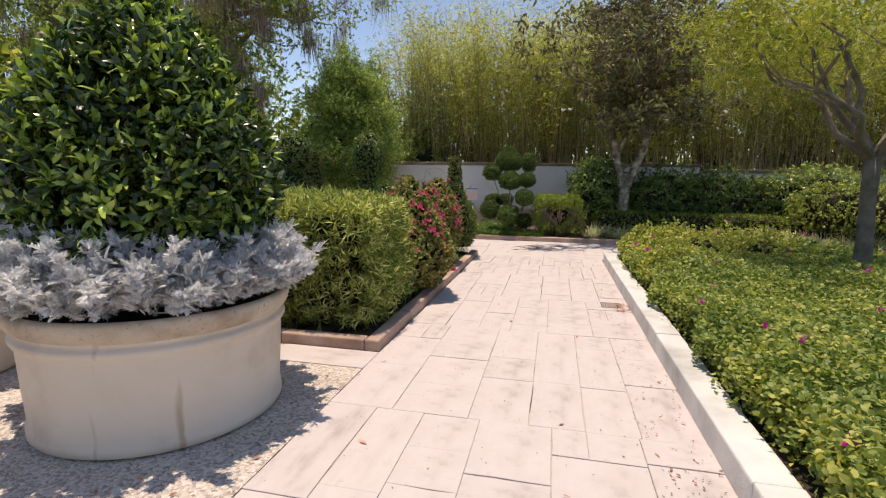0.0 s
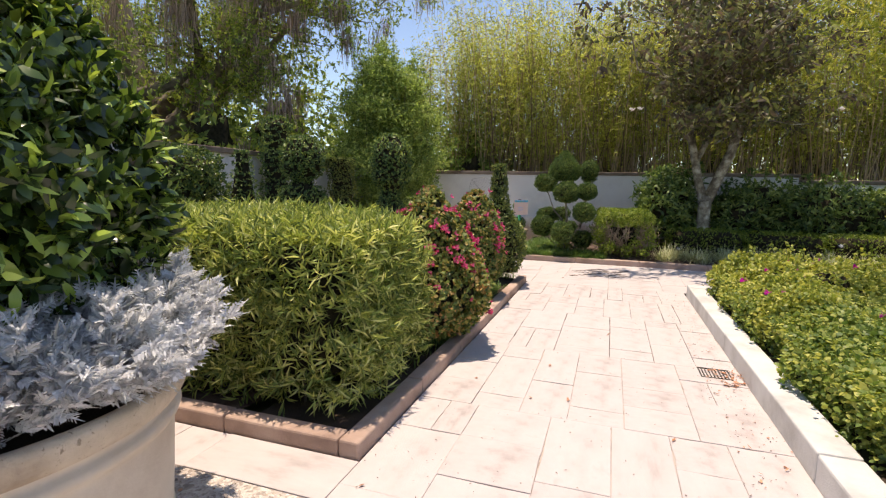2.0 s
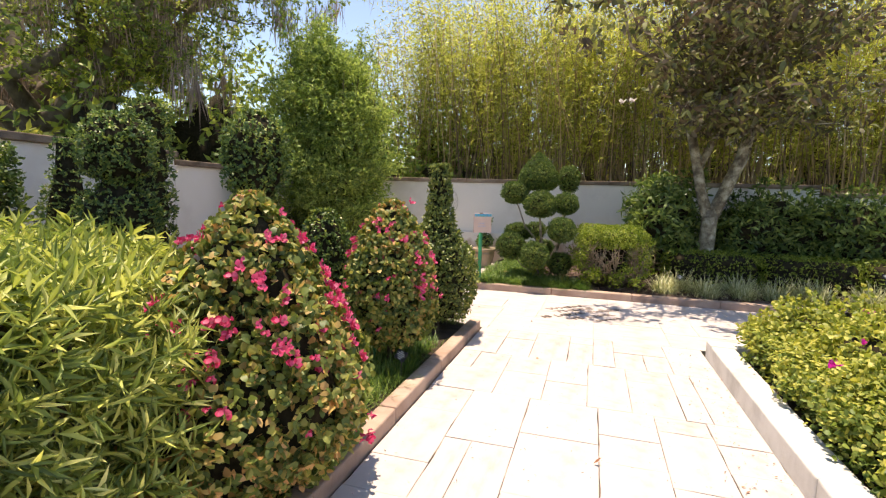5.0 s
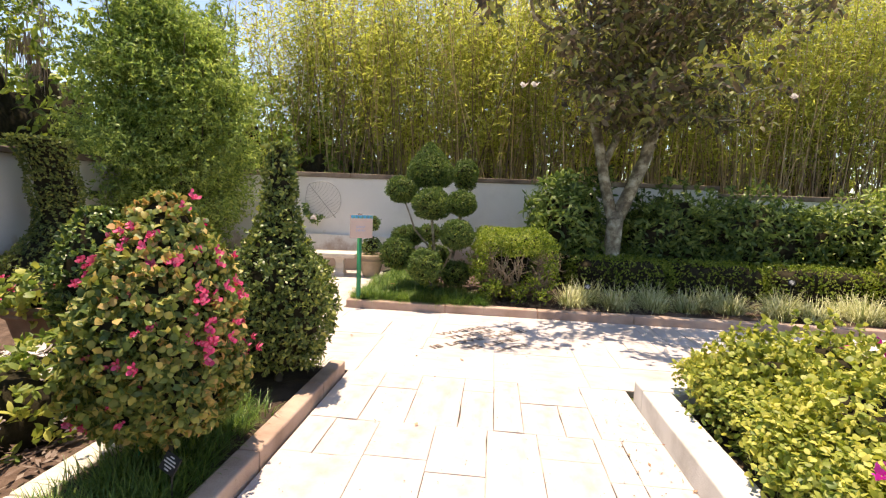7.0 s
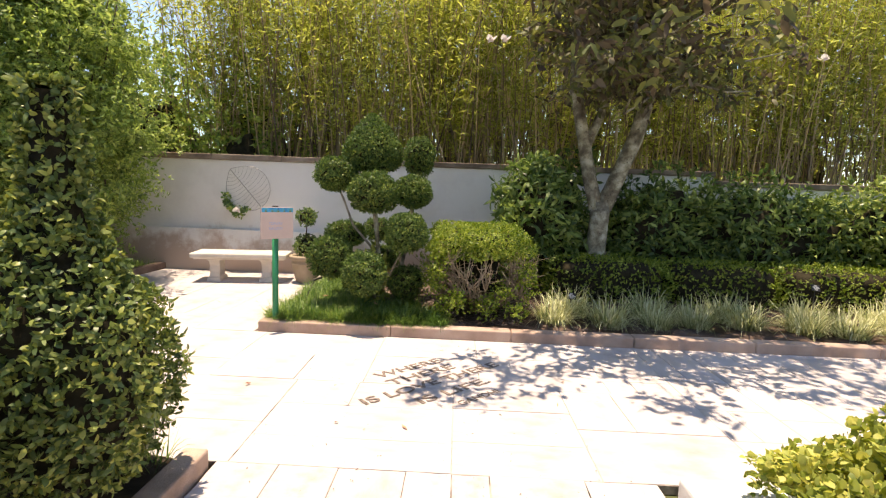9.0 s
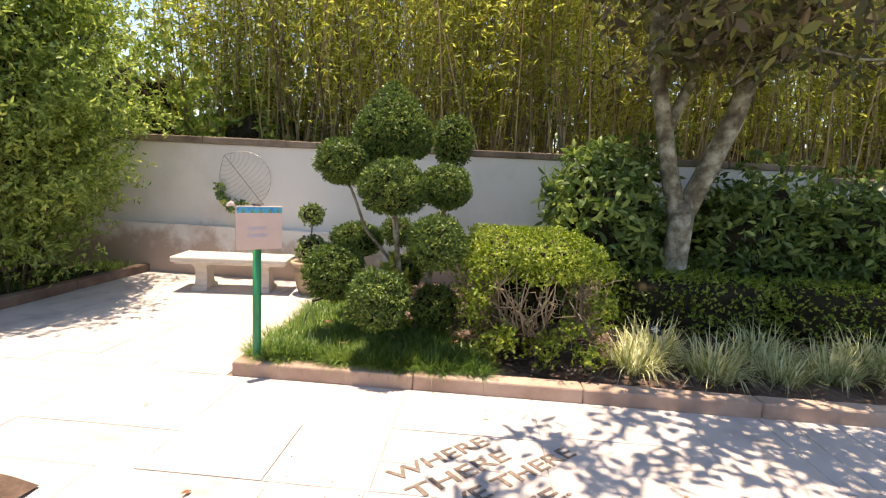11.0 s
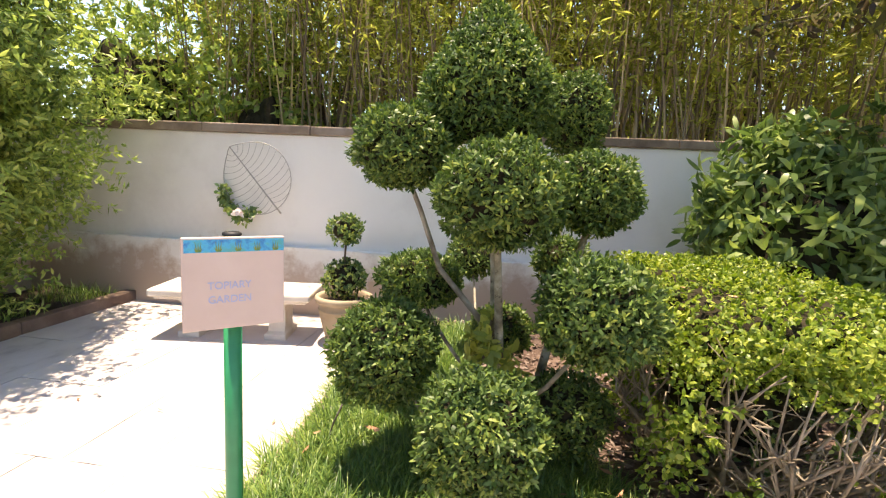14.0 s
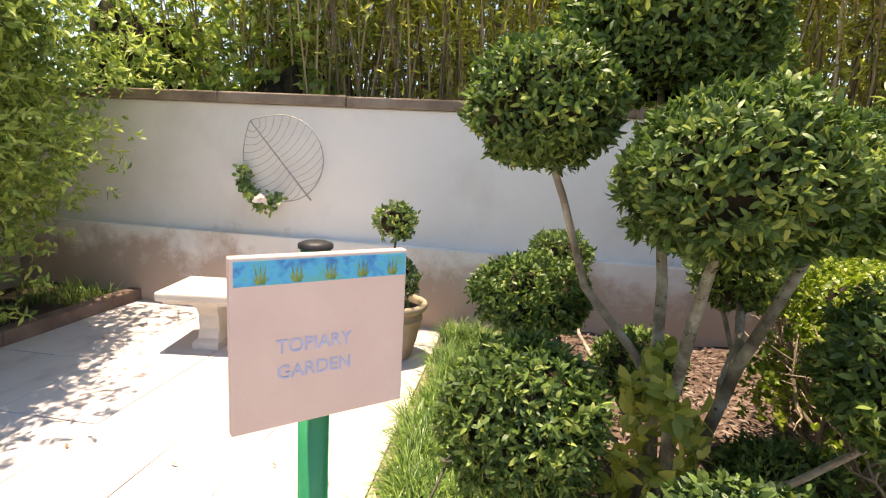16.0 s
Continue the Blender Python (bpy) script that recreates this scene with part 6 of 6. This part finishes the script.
# fallen leaves and bark chips
def litter(name, label, n, bounds, z, size, material, kind="stuff", keep=None):
    x0, x1, y0, y1 = bounds
    p = np.stack([rng.uniform(x0, x1, n), rng.uniform(y0, y1, n), np.full(n, z)], 1)
    if keep is not None:
        p = p[keep(p)]
    d = rng.normal(0, 1, p.shape) * np.array([1, 1, 0.12])
    t = thing(name, label, "litter", (0, 0, 0), kind=kind)
    tagged(part("pieces", np_mesh(name, [(*leaves(p, d, np.array([0, 0, 1.0]) + rng.normal(0, 0.25, p.shape), size, size * 0.4, 0.25, -0.1, False, 0.5), 0)], [material]), t), kind="stuff")


litter("bark_chips", "loose brown bark chips on the topiary bed", 9000, (-2.0, 2.0, 12.2, 15.3), 0.105, 0.05, M["chip"])
litter("bark_chips", "loose bark chips among the topiaries", 5000, (-4.5, -2.4, 6.0, 10.4), 0.075, 0.05, M["chip"])
litter("fallen_leaves", "small dry leaves scattered on the paving", 120, (-5.0, 3.0, 2.0, 15.2), 0.008, 0.05, M["dry"])
litter("fallen_leaves", "dry leaf bits gathered along the white kerb", 130, (0.62, 0.92, 0.5, 9.0), 0.008, 0.03, M["dry"])
litter("fallen_leaves", "brown leaf litter on the pebble concrete", 160, (-3.6, -1.5, 0.5, 3.4), 0.006, 0.035, M["dry"])
litter("fallen_leaves", "dry curled leaves gathered by the floor grate", 60, (0.74, 0.93, 5.75, 6.2), 0.01, 0.045, M["dry"])
litter("path_grit", "dark grit and leaf crumbs along the path joints", 700, (-1.38, 0.9, 2.0, 11.8), 0.006, 0.014, M["chip"])
litter("path_grit", "dark crumbs swept against the white kerb", 420, (0.55, 0.92, 1.0, 9.4), 0.006, 0.016, M["chip"])
litter("fallen_leaves", "curled dry leaves lying on the mondo grass", 12, (-1.95, -0.4, 12.25, 13.0), 0.21, 0.075, M["dry"])
litter("fallen_leaves", "orange dry leaves caught on the clipped bush", 16, (-0.4, 0.6, 12.4, 14.0), 1.04, 0.05, M["dry"])


# ---------------------------------------------------------------- stones of the paving, last
def stone_mesh(w, d, seed, worn=1.0):
    r = random.Random(seed)
    b = bmesh.new()
    gap = r.uniform(0.001, 0.0032) * worn
    top = 0.0 + r.uniform(-0.003, 0.003)
    c = 0.004 * worn ** 0.5
    x, y = w / 2 - gap / 2, d / 2 - gap / 2
    # worn outline: four sides in short runs, some corners and edges chipped away
    cs = []
    for (ax, ay), (bx, by), (nx, ny) in (((-x, -y), (x, -y), (0, 1)), ((x, -y), (x, y), (-1, 0)), ((x, y), (-x, y), (0, -1)), ((-x, y), (-x, -y), (1, 0))):
        for q in (0.0, 0.3, 0.62):
            q += r.uniform(0, 0.12) * (q > 0)
            wear = r.uniform(0.0, 0.0012) * worn + (r.uniform(0.003, 0.007) if q > 0 and r.random() < 0.10 else 0)
            cs.append((ax + (bx - ax) * q + nx * wear, ay + (by - ay) * q + ny * wear))
    low = [b.verts.new((px, py, -0.05)) for px, py in cs]
    mid = [b.verts.new((px, py, top - c * 0.6)) for px, py in cs]
    up = [b.verts.new((px * (1 - c / x), py * (1 - c / y), top)) for px, py in cs]
    for i in range(12):
        k = (i + 1) % 12
        b.faces.new((low[i], low[k], mid[k], mid[i]))
        b.faces.new((mid[i], mid[k], up[k], up[i]))
    b.faces.new(up)
    return b


def stones(parent, cells, seed, worn=1.0):
    for i, (x0, x1, y0, y1) in enumerate(cells):
        me = bm_mesh("slab", stone_mesh(x1 - x0, y1 - y0, seed + i, worn), M["slab"])
        part("slab", me, parent, at=((x0 + x1) / 2, (y0 + y1) / 2, 0))


def inside(c, drop):
    return not (drop[0] < (c[0] + c[1]) / 2 < drop[1] and drop[2] < (c[2] + c[3]) / 2 < drop[3])


stones(paving, [c for c in fields if c[3] <= 6.21], 100)
stones(paving_end, [c for c in fields if c[2] >= 6.19 and c[3] <= 9.63], 400, 1.5)
stones(plaza, [c for c in fields if 9.6 < c[2] and c[3] <= 12.01], 700)
stones(nook, [c for c in fields if c[2] >= 11.99], 1300)
stones(apron, strip, 1700)
chunk_v, chunk_f = [], []
for i, (x0, x1, y0, y1) in enumerate(far):
    v = [(x, y, z) for z, e in ((-0.05, 0.003), (-0.003, 0.003), (0.0, 0.009)) for x, y in ((x0 + e, y0 + e), (x1 - e, y0 + e), (x1 - e, y1 - e), (x0 + e, y1 - e))]
    f = []
    for r in (0, 4):
        for j in range(4):
            k = (j + 1) % 4
            f += [[r + j, r + k, r + k + 4], [r + j, r + k + 4, r + j + 4]]
    f += [[8, 9, 10], [8, 10, 11]]
    chunk_f += [[q + 12 * i for q in t] for t in f]
    chunk_v += v
ob = part("distant_slabs", np_mesh("distant_slabs", [(chunk_v, chunk_f, 0)], [M["slab_far"]]), plaza)
tagged(ob, kind="stuff")
